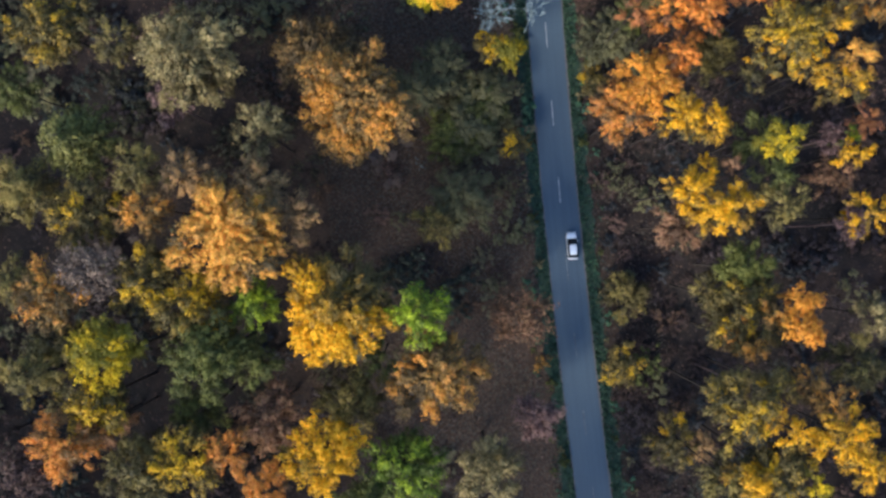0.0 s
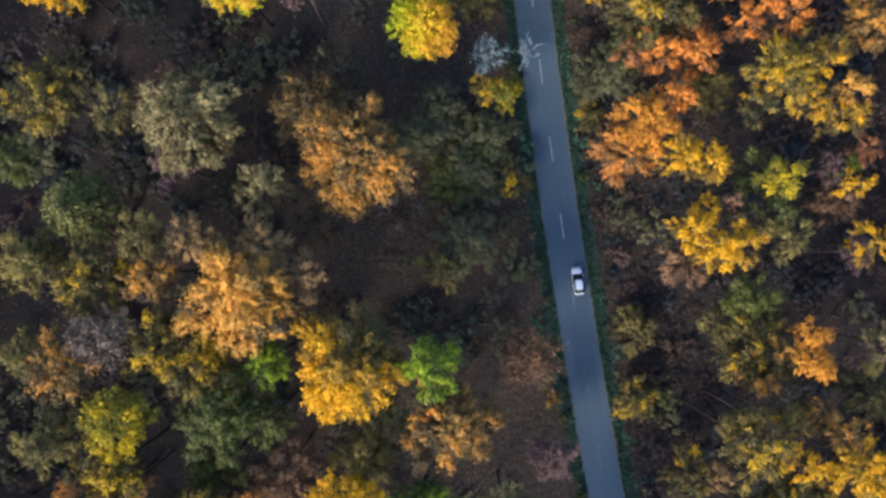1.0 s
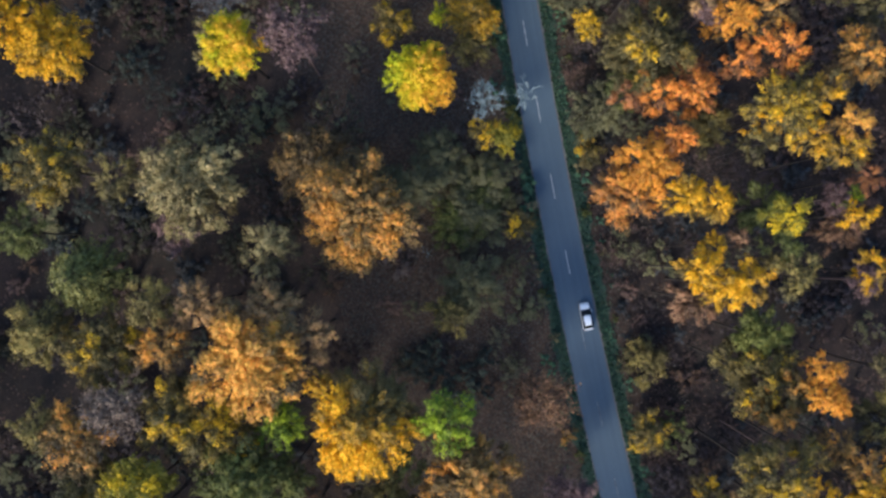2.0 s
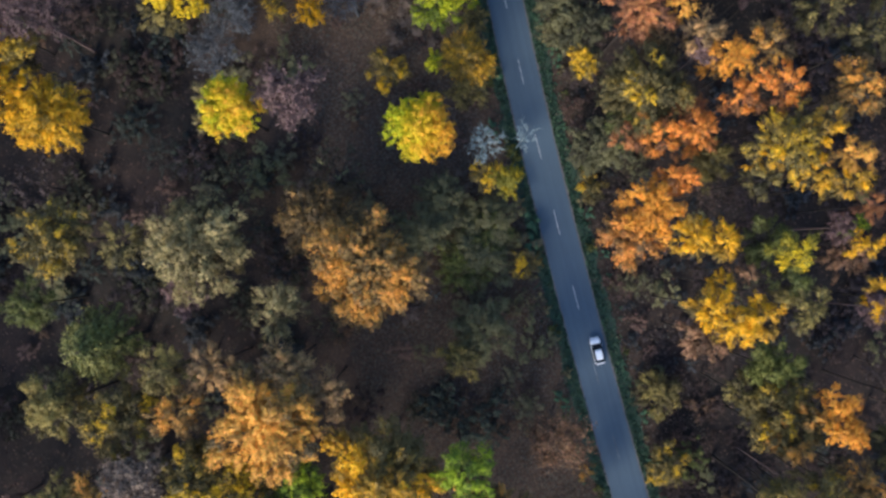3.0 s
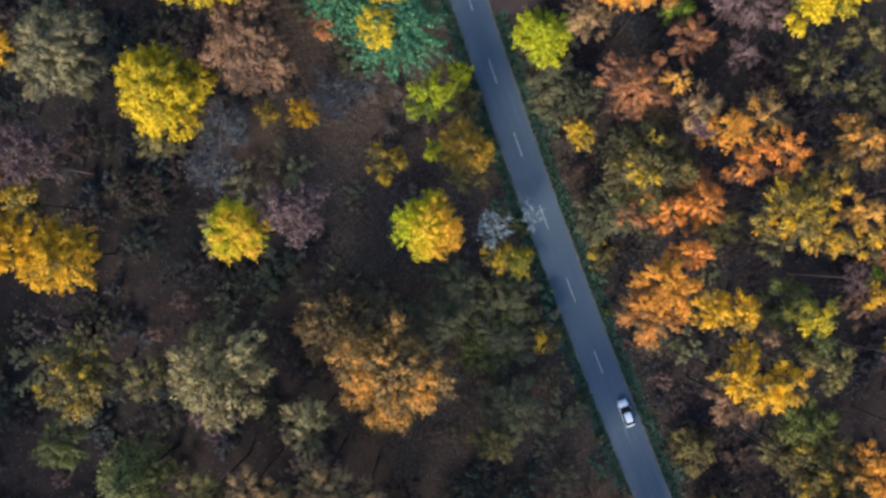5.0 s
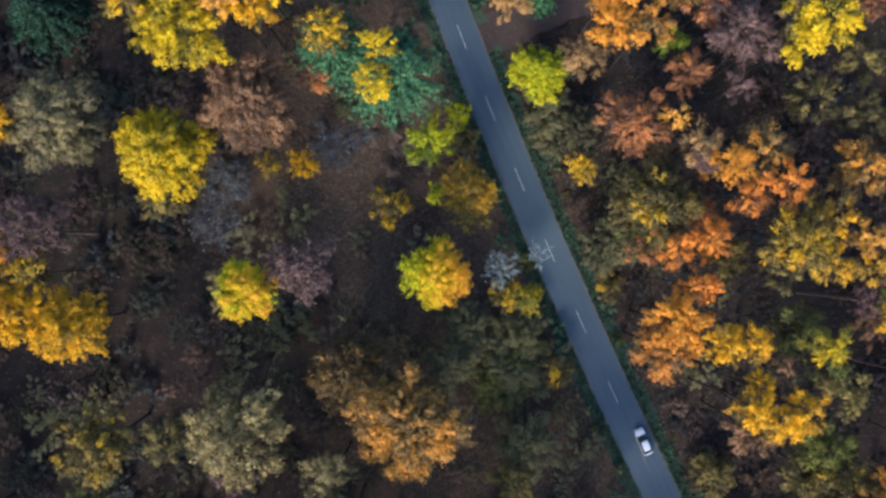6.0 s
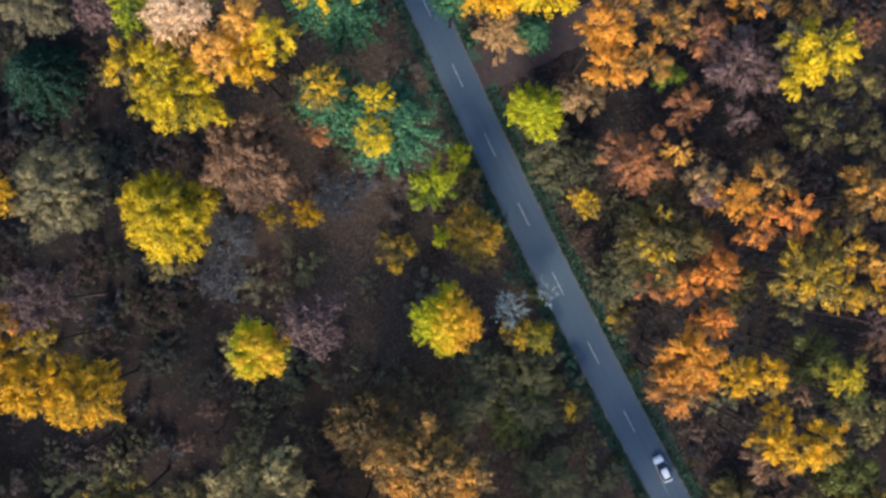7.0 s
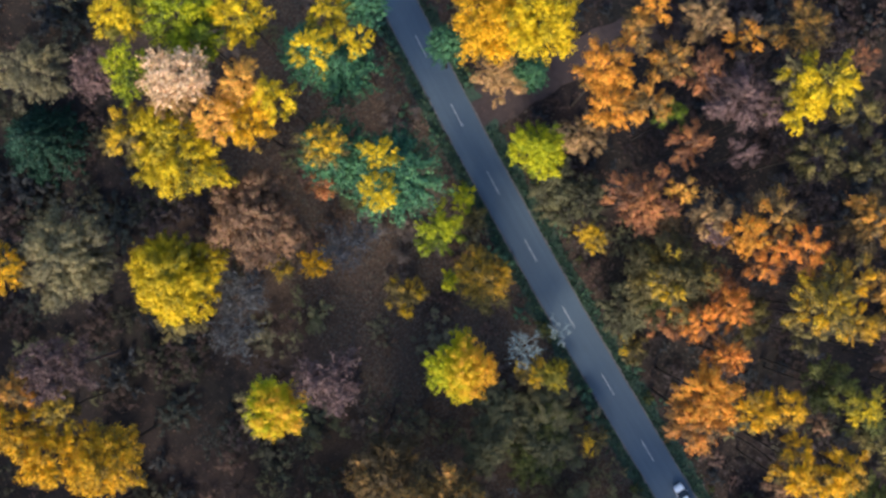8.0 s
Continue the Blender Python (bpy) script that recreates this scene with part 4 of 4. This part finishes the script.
def joined(name, label, made):
    """Copies of things joined into one mesh of kind stuff; made: pairs of a thing and a pose."""
    vs, fs, ns, ts, ms, mats, base = [], [], [], [], [], [], 0
    for thing, m in made:
        m = np.array(m)
        for o in thing.children:
            me = o.data
            v, f = np.empty(len(me.vertices) * 3, np.float32), np.empty(len(me.loops), np.int32)
            me.vertices.foreach_get("co", v)
            me.loops.foreach_get("vertex_index", f)
            t = np.full(len(me.vertices), 0.5, np.float32)
            if "tint" in me.attributes:
                me.attributes["tint"].data.foreach_get("value", t)
            if me.materials[0] not in mats:
                mats.append(me.materials[0])
            vs.append(v.reshape(-1, 3) @ m[:3, :3].T + m[:3, 3])
            fs.append(f + base)
            k = me.polygons[0].loop_total
            ns.append(np.full(len(f) // k, k))
            ts.append(t)
            ms.append(np.full(len(f) // k, mats.index(me.materials[0]), np.int32))
            base += len(me.vertices)
    me = polys(name, np.concatenate(vs), np.concatenate(fs), np.concatenate(ns), mats[0], np.concatenate(ts))
    for mat in mats[1:]:
        me.materials.append(mat)
    me.polygons.foreach_set("material_index", np.concatenate(ms))
    tagged(new(name, me), label, name.replace("_", " "), kind="stuff")


def undergrowth():
    """Bushes and thin bare trees, a few built and then copied, filling the gaps; those far from the road joined."""
    rng = np.random.default_rng(7)
    kinds = {
        # lowest tints: canopy shade put into the bushes' colour
        "deep": [shrub(-420, 40 * i, 3.2, 2.9, p, (0, 0), m, False, "woodland_bush") for i, (p, m) in enumerate((("gloom", 0.0), ("gloom_mauve", -0.1), ("slate", -0.1), ("gloomy", -0.1), ("moss", -0.1)))],
        "dark": [bare(-300, 40 * i, 8, 3.3, p, 0.3, False, "bare_sapling", (3, 2, 1)) for i, p in enumerate(("gloom_mauve", "gloomy", "moss", "slate", "gloomy", "gloom"))],
        "olive": [shrub(-330, 40 * i, 4.4, 2.6, p, (0, 0), m, False) for i, (p, m) in enumerate((("moss", 0.8), ("dusk", 0.2), ("gloomy", 0.9), ("duskolive", 0.2), ("moss", 0.95), ("brown", 0.0)))],
        "brush": [bare(-390, 40 * i, 3.6, 2.7, p, m, False, "bare_bush", (3, 3, 1)) for i, (p, m) in enumerate((("gloomy", 0.5), ("gloomy", 0.3), ("gloom_mauve", 0.4), ("gloomy", 0.2), ("moss", 0.6)))],
        "verge": [shrub(-360, 40 * i, 2.2, 1.4, p, (0, 0), m, False, "verge_bush") for i, (p, m) in enumerate((("verge", 0.45), ("duskolive", 0.4), ("verge", 0.65), ("dgreen", 0.5)))],
    }
    wanted = []
    tall = np.array([(a, b, c) for a, b, c, d in PLACED if d > 9])
    for gx in np.arange(-78, 90, 4.6):
        for gy in np.arange(-46, 122, 4.6):
            x, y = gx + rng.uniform(-2.2, 2.2), gy + rng.uniform(-2.2, 2.2)
            east, off = x > road_x(y), abs(x - road_x(y))
            q = noise.noise((x * 0.06, y * 0.06, 3.0)) + rng.uniform(-0.35, 0.35)
            hole = noise.noise((x * 0.05, y * 0.05, 9.0)) < (-0.08 if x > 38 else -0.45)
            near = off < (14 if east else 27)
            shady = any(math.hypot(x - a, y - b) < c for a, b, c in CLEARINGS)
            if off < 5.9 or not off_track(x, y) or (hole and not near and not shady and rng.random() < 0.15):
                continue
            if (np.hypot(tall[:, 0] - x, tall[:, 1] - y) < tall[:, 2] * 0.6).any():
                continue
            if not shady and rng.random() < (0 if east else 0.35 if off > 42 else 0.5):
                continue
            # shaded openings get the darkened bushes
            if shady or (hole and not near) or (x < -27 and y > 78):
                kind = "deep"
            elif near or rng.random() < (0.12 if east else 0.3):
                kind = "brush" if rng.random() < (0.72 if east else 0.22) else "olive"
            else:
                kind = ("deep" if rng.random() < 0.6 else "dark") if east else "deep" if rng.random() < 0.45 else "dark" if q > -0.12 else "olive"
            wanted.append((off, kind, x, y, rng.uniform(0.65, 1.3), 0.62 if near or shady else 1.0))
            if not near and (east or off > 42) and -68 < x < 72 and rng.random() < 0.4:
                wanted.append((off, "deep", x + rng.uniform(1.6, 2.8), y + rng.uniform(-2.6, 2.6), rng.uniform(0.7, 1.2), 0.6))
            if near and rng.random() < 0.15:
                wanted.append((off, "brush", x + 2.4, y + rng.uniform(-2, 2), rng.uniform(0.5, 1.0), 0.62))
    grown = np.array([(x, y, 2.3 * k) for off, kind, x, y, k, h in wanted])
    for gx in np.arange(-66, 70, 2.3):          # low growth closes what is still bare
        for gy in np.arange(-38, 106, 2.3):
            x, y = gx + rng.uniform(-0.7, 0.7), gy + rng.uniform(-0.7, 0.7)
            off = abs(x - road_x(y))
            if not 6.5 < x - road_x(y) < 30 or not off_track(x, y) or (np.hypot(tall[:, 0] - x, tall[:, 1] - y) < tall[:, 2] * 0.55).any():
                continue
            if (np.hypot(grown[:, 0] - x, grown[:, 1] - y) > grown[:, 2]).all():
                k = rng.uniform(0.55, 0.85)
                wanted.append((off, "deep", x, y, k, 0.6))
                grown = np.vstack([grown, (x, y, 2.3 * k)])
    for y in np.arange(-50, 130, 1.7):
        for side in (-1, 1):
            off = rng.uniform(3.9, 6.6)
            x = road_x(y) + side * off
            if rng.random() < 0.8 and off_track(x, y):
                wanted.append((off, "verge", x, y, rng.uniform(0.4, 1.0), 1.0))
    done, rest, used = {"dark": 0, "olive": 0, "verge": 0, "brush": 0, "deep": 0}, [], set()
    for off, kind, x, y, s, tall_by in sorted(wanted):
        pick = kinds[kind][int(rng.integers(len(kinds[kind])))]
        if kind == "deep" and x > road_x(y):
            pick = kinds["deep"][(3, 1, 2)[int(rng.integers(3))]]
        m = pose(x, y, -0.05, 0, 0, rng.uniform(0, 360)) @ Matrix.Diagonal((s, s, s * tall_by * rng.uniform(0.8, 1.2), 1))
        done[kind] += 1
        if done[kind] > 280:
            rest.append((pick, m))
        elif pick.name not in used:
            used.add(pick.name)
            pick.matrix_basis = m
        else:
            copy_thing(pick, m)
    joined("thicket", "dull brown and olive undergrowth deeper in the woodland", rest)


undergrowth()


def woods_beyond():
    """The forest outside the flown stretch: crowns and trunks joined into one mesh."""
    rng = np.random.default_rng(11)
    hues = ["orange", "yellow", "olive", "oliveo", "greygreen", "brown", "conifer", "rust"]
    shapes = []
    for k in range(8):
        nl = 14
        phi, rho = np.arange(nl) * 2.4, np.sqrt((np.arange(nl) + 0.5) / nl)
        c = np.stack([np.cos(phi) * rho * 4.2, np.sin(phi) * rho * 4.2, 21 - 4.5 * rho ** 2 + rng.normal(scale=0.5, size=nl)], 1)
        fine = k < 5
        v, f, tint = sprays(rng, c, c * [1, 1, 0] / 4.5, rng.uniform(1.3, 2.1, nl), 48 if fine else 15, 0.6 if fine else 1.2, rng.uniform(0.3, 0.7, nl))
        stem = Tubes(5)
        stem.add([(0, 0, -0.3), (0, 0, 9), (0, 0, 19)], [0.4, 0.3, 0.1])
        shapes.append((v, f, tint, stem.v[0], stem.f[0]))
    vs, fs, ns, ts, ms, base = [], [], [], [], [], 0
    for gx in np.arange(-190, 205, 11.0):
        for gy in np.arange(-160, 240, 11.0):
            x, y = gx + rng.uniform(-4, 4), gy + rng.uniform(-4, 4)
            # unseen trees reach in to y = -46, also to keep sun off the road
            if (-75 < x < 89 and -46 < y < 122) or abs(x - road_x(y)) < 9:
                continue
            close = -112 < x < 126 and -82 < y < 158
            v, f, tint, sv, sf = shapes[int(rng.integers(5)) if close else 5 + int(rng.integers(3))]
            a, k, hue = rng.uniform(0, 6.28), rng.uniform(0.95, 1.4), int(rng.integers(len(hues)))
            turn = np.array([[np.cos(a), -np.sin(a), 0], [np.sin(a), np.cos(a), 0], [0, 0, 1]]) * k
            for pv, pf, pt, slot in ((v, f, tint, hue), (sv, sf, np.full(len(sv), 0.5), len(hues))):
                vs.append(pv @ turn.T + [x, y, 0])
                fs.append((pf + base).ravel())
                ns.append(np.full(len(pf), pf.shape[1]))
                ts.append(pt)
                ms.append(np.full(len(pf), slot))
                base += len(pv)
    me = polys("far_woods", np.concatenate(vs), np.concatenate(fs), np.concatenate(ns), LEAF[hues[0]], np.concatenate(ts))
    for h in hues[1:]:
        me.materials.append(LEAF[h])
    me.materials.append(BARK)
    me.polygons.foreach_set("material_index", np.concatenate(ms).astype(np.int32))
    tagged(new("far_woods", me), "autumn forest canopy stretching away on all sides", "woods", kind="stuff")


woods_beyond()


def scatter(name, label, mat, n, seed, place, leaf, lift, upright):
    """Many small blades or leaves lying on the ground, in one mesh."""
    rng = np.random.default_rng(seed)
    p = place(rng, n)
    n = len(p)
    nrm = rng.normal(scale=0.35, size=(n, 3)) + [0, 0, 0.25 if upright else 1]
    nrm /= np.linalg.norm(nrm, axis=1)[:, None]
    u = np.cross(nrm, rng.normal(size=(n, 3)))
    u /= np.linalg.norm(u, axis=1)[:, None]
    w = np.cross(nrm, u)
    s = leaf * rng.uniform(0.5, 1.3, (n, 1))
    p = p + np.array([0, 0, lift]) + rng.uniform(0, lift, (n, 1)) * [0, 0, 1]
    v = np.stack([p - u * s * 0.6, p - w * s * 0.4, p + u * s * 0.6, p + w * s * 0.4], 1).reshape(-1, 3)
    tint = np.repeat(rng.uniform(0, 0.85, n), 4)
    me = quads(name, v, np.arange(n * 4).reshape(-1, 4), mat, tint)
    tagged(new(name, me), label, name.replace("_", " "), kind="stuff")


def along_verge(rng, n):
    y = rng.uniform(-55, 135, n)
    off = 2.85 + np.abs(rng.normal(scale=1.1, size=n))
    side = np.where(rng.random(n) < 0.5, -1, 1)
    x = np.array([road_x(b) for b in y]) + side * off
    keep = (x < 14) | (np.abs(y - 68.2) > 3.4)
    return np.stack([x, y, np.full(n, -0.02)], 1)[keep]


def on_floor(rng, n):
    x, y = rng.uniform(-82, 90, n), rng.uniform(-50, 125, n)
    off = np.abs(x - np.array([road_x(b) for b in y]))
    keep = off > np.where(rng.random(n) < 0.01, 2.0, 3.0)
    x, y = x[keep], y[keep]
    z = np.array([noise.noise((a * 0.05, b * 0.05, 0)) * 0.5 for a, b in zip(x, y)]) * np.clip((off[keep] - 6) / 10, 0, 1)
    return np.stack([x, y, z - 0.04 + np.where(off[keep] < 3.0, 0.1, 0)], 1)


def under_bushes(rng, n):
    y, side = rng.uniform(-48, 120, n), np.where(rng.random(n) < 0.95, -1, 1)
    off = np.where(side < 0, rng.uniform(4.6, 36, n), rng.uniform(4.6, 14, n))
    x = np.array([road_x(b) for b in y]) + side * off
    patch = np.array([noise.noise((a * 0.16, b * 0.16, 5.0)) for a, b in zip(x, y)])
    keep = (patch > rng.uniform(-0.75, 0.0, n)) & ((x < 14) | (np.abs(y - 68.2) > 3.6))
    return np.stack([x, y, np.zeros(n)], 1)[keep]


scatter("bracken", "brown and dull green bracken under the bushes", BRACKEN, 80000, 23, under_bushes, 0.24, 0.3, False)
scatter("verge_grass", "dark green grass tufts along the road verge", GRASS, 17000, 21, along_verge, 0.34, 0.12, True)
scatter("fallen_leaves", "brown and orange fallen leaves on the forest floor", LITTER, 50000, 22, on_floor, 0.28, 0.04, False)


# ---------------------------------------------------------------- the car
def loft(sections, points):
    """A closed skin through cross-sections: each is (y, half width, low z, high z, roundness)."""
    bm = bmesh.new()
    rings = []
    for y, hw, lo, hi, e in sections:
        ring = []
        for k in range(points):
            a = 2 * math.pi * (k + 0.5) / points
            c, s = math.cos(a), math.sin(a)
            ring.append(bm.verts.new((hw * math.copysign(abs(c) ** e, c), y, (lo + hi) / 2 + (hi - lo) / 2 * math.copysign(abs(s) ** e, s))))
        rings.append(ring)
    for a, b in zip(rings, rings[1:]):
        for k in range(points):
            bm.faces.new((a[k], a[(k + 1) % points], b[(k + 1) % points], b[k]))
    bm.faces.new(rings[0])
    bm.faces.new(list(reversed(rings[-1])))
    bmesh.ops.recalc_face_normals(bm, faces=bm.faces)
    for f in bm.faces:
        f.smooth = True
    return bm


def box(sx, sy, sz, at, bevel=0.02, turn=0.0):
    bm = bmesh.new()
    bmesh.ops.create_cube(bm, size=1, matrix=Matrix.Translation(at) @ pose(0, 0, 0, turn) @ Matrix.Diagonal((sx, sy, sz, 1)))
    bmesh.ops.bevel(bm, geom=list(bm.edges), offset=bevel, segments=2, affect="EDGES")
    return bm


def panel(corners, thick):
    """A thin pane through four corners."""
    bm = bmesh.new()
    a = [Vector(c) for c in corners]
    n = (a[1] - a[0]).cross(a[3] - a[0]).normalized() * thick
    top = [bm.verts.new(c + n) for c in a]
    low = [bm.verts.new(c - n) for c in a]
    bm.faces.new(top)
    bm.faces.new(list(reversed(low)))
    for k in range(4):
        bm.faces.new((top[k], low[k], low[(k + 1) % 4], top[(k + 1) % 4]))
    bmesh.ops.recalc_face_normals(bm, faces=bm.faces)
    return bm


def white_car(x, y, heading):
    car = tagged(new("car"), "white hatchback car with dark windows driving on the road", "car")
    car.matrix_basis = pose(x, y, 0.072, 0, 0, heading) @ Matrix.Diagonal((0.9, 0.93, 0.95, 1))
    part("body", loft([(-2.28, 0.62, 0.36, 0.78, 0.5), (-2.2, 0.78, 0.27, 0.9, 0.42), (-1.6, 0.87, 0.22, 0.94, 0.42), (-0.5, 0.89, 0.2, 0.92, 0.42), (0.7, 0.89, 0.2, 0.92, 0.42),
                       (1.5, 0.87, 0.22, 0.88, 0.45), (2.05, 0.78, 0.27, 0.76, 0.5), (2.24, 0.6, 0.34, 0.62, 0.5)], 28), WHITE_CAR, car)
    part("cabin", loft([(-2.0, 0.76, 0.8, 0.99, 0.4), (-1.5, 0.80, 0.8, 1.33, 0.5), (-0.4, 0.82, 0.8, 1.4, 0.5), (0.2, 0.81, 0.8, 1.36, 0.5), (1.18, 0.80, 0.8, 0.95, 0.4)], 28), CAR_GLASS, car, "dark glass cabin")
    part("roof", loft([(-1.5, 0.52, 1.33, 1.41, 0.6), (-1.3, 0.57, 1.37, 1.46, 0.5), (-0.5, 0.60, 1.4, 1.475, 0.5), (0.0, 0.57, 1.37, 1.44, 0.5), (0.2, 0.53, 1.34, 1.40, 0.6)], 20), WHITE_CAR, car)
    part("bonnet", loft([(1.14, 0.72, 0.84, 0.965, 0.5), (1.35, 0.74, 0.82, 0.955, 0.5), (1.85, 0.70, 0.74, 0.865, 0.5), (2.1, 0.6, 0.66, 0.78, 0.6)], 18), WHITE_CAR, car)
    part("windscreen", panel([(-0.74, 1.14, 0.985), (0.74, 1.14, 0.985), (0.56, 0.22, 1.40), (-0.56, 0.22, 1.40)], 0.012), CAR_GLASS, car, "dark sloping windscreen")
    part("rear_window", panel([(-0.56, -1.5, 1.39), (0.56, -1.5, 1.39), (0.68, -2.02, 1.02), (-0.68, -2.02, 1.02)], 0.012), CAR_GLASS, car, "dark rear window")
    part("tailgate", loft([(-2.3, 0.64, 0.76, 0.92, 0.5), (-2.2, 0.72, 0.8, 0.98, 0.5), (-2.04, 0.72, 0.84, 1.0, 0.5)], 16), WHITE_CAR, car)
    for s in (-1, 1):
        part("side_window", panel([(s * 0.85, 0.9, 0.96), (s * 0.66, 0.15, 1.37), (s * 0.67, -0.55, 1.40), (s * 0.85, -0.55, 0.96)], 0.008), CAR_GLASS, car)
        part("side_window", panel([(s * 0.85, -0.63, 0.96), (s * 0.67, -0.63, 1.40), (s * 0.65, -1.4, 1.36), (s * 0.83, -1.75, 0.98)], 0.008), CAR_GLASS, car)
        part("roof_pillar", box(0.05, 0.06, 0.4, (s * 0.77, -0.59, 1.17), 0.015), WHITE_CAR, car)
        mirror = part("wing_mirror", box(0.2, 0.13, 0.14, (s * 0.99, 0.72, 1.03), 0.04), WHITE_CAR, car)
        part("mirror_glass", box(0.15, 0.012, 0.1, (s * 0.99, 0.652, 1.03), 0.004), CAR_GLASS, mirror)
        part("headlight", loft([(1.86, 0.14, 0.62, 0.80, 0.6), (2.12, 0.12, 0.6, 0.72, 0.6)], 12), LAMP, car).location = (s * 0.64, 0, 0)
        part("tail_light", box(0.22, 0.12, 0.2, (s * 0.68, -2.2, 0.82), 0.03), RED_LAMP, car)
        part("door_handle", box(0.03, 0.2, 0.03, (s * 0.9, -0.25, 0.78), 0.01), TRIM, car)
        part("sill", box(0.05, 2.3, 0.12, (s * 0.87, 0, 0.27), 0.02), TRIM, car)
        for wy in (1.38, -1.32):
            bm = bmesh.new()
            bmesh.ops.create_cone(bm, cap_ends=True, segments=28, radius1=0.32, radius2=0.32, depth=0.21, matrix=Matrix.Translation((s * 0.82, wy, 0.32)) @ pose(0, 0, 0, 0, 90, 0))
            bmesh.ops.bevel(bm, geom=[e for e in bm.edges if len({round(v.co.x, 3) for v in e.verts}) == 1], offset=0.035, segments=2, affect="EDGES")
            wheel = part("wheel", bm, RUBBER, car, "black tyre")
            bm = bmesh.new()
            bmesh.ops.create_cone(bm, cap_ends=True, segments=20, radius1=0.21, radius2=0.18, depth=0.03, matrix=Matrix.Translation((s * 0.928, wy, 0.32)) @ pose(0, 0, 0, 0, 90 * s, 0))
            part("rim", bm, ALLOY, wheel)
    part("front_bumper", box(1.5, 0.16, 0.22, (0, 2.17, 0.44), 0.06), WHITE_CAR, car)
    part("grille", box(0.9, 0.05, 0.12, (0, 2.26, 0.5), 0.02), TRIM, car)
    part("rear_bumper", box(1.6, 0.16, 0.24, (0, -2.24, 0.46), 0.06), WHITE_CAR, car)
    part("bumper_strip", box(1.2, 0.04, 0.08, (0, -2.33, 0.36), 0.015), TRIM, car)
    part("aerial", box(0.02, 0.12, 0.05, (0, -1.3, 1.49), 0.008), TRIM, car)


white_car(20.28, 0.2, 4.6)
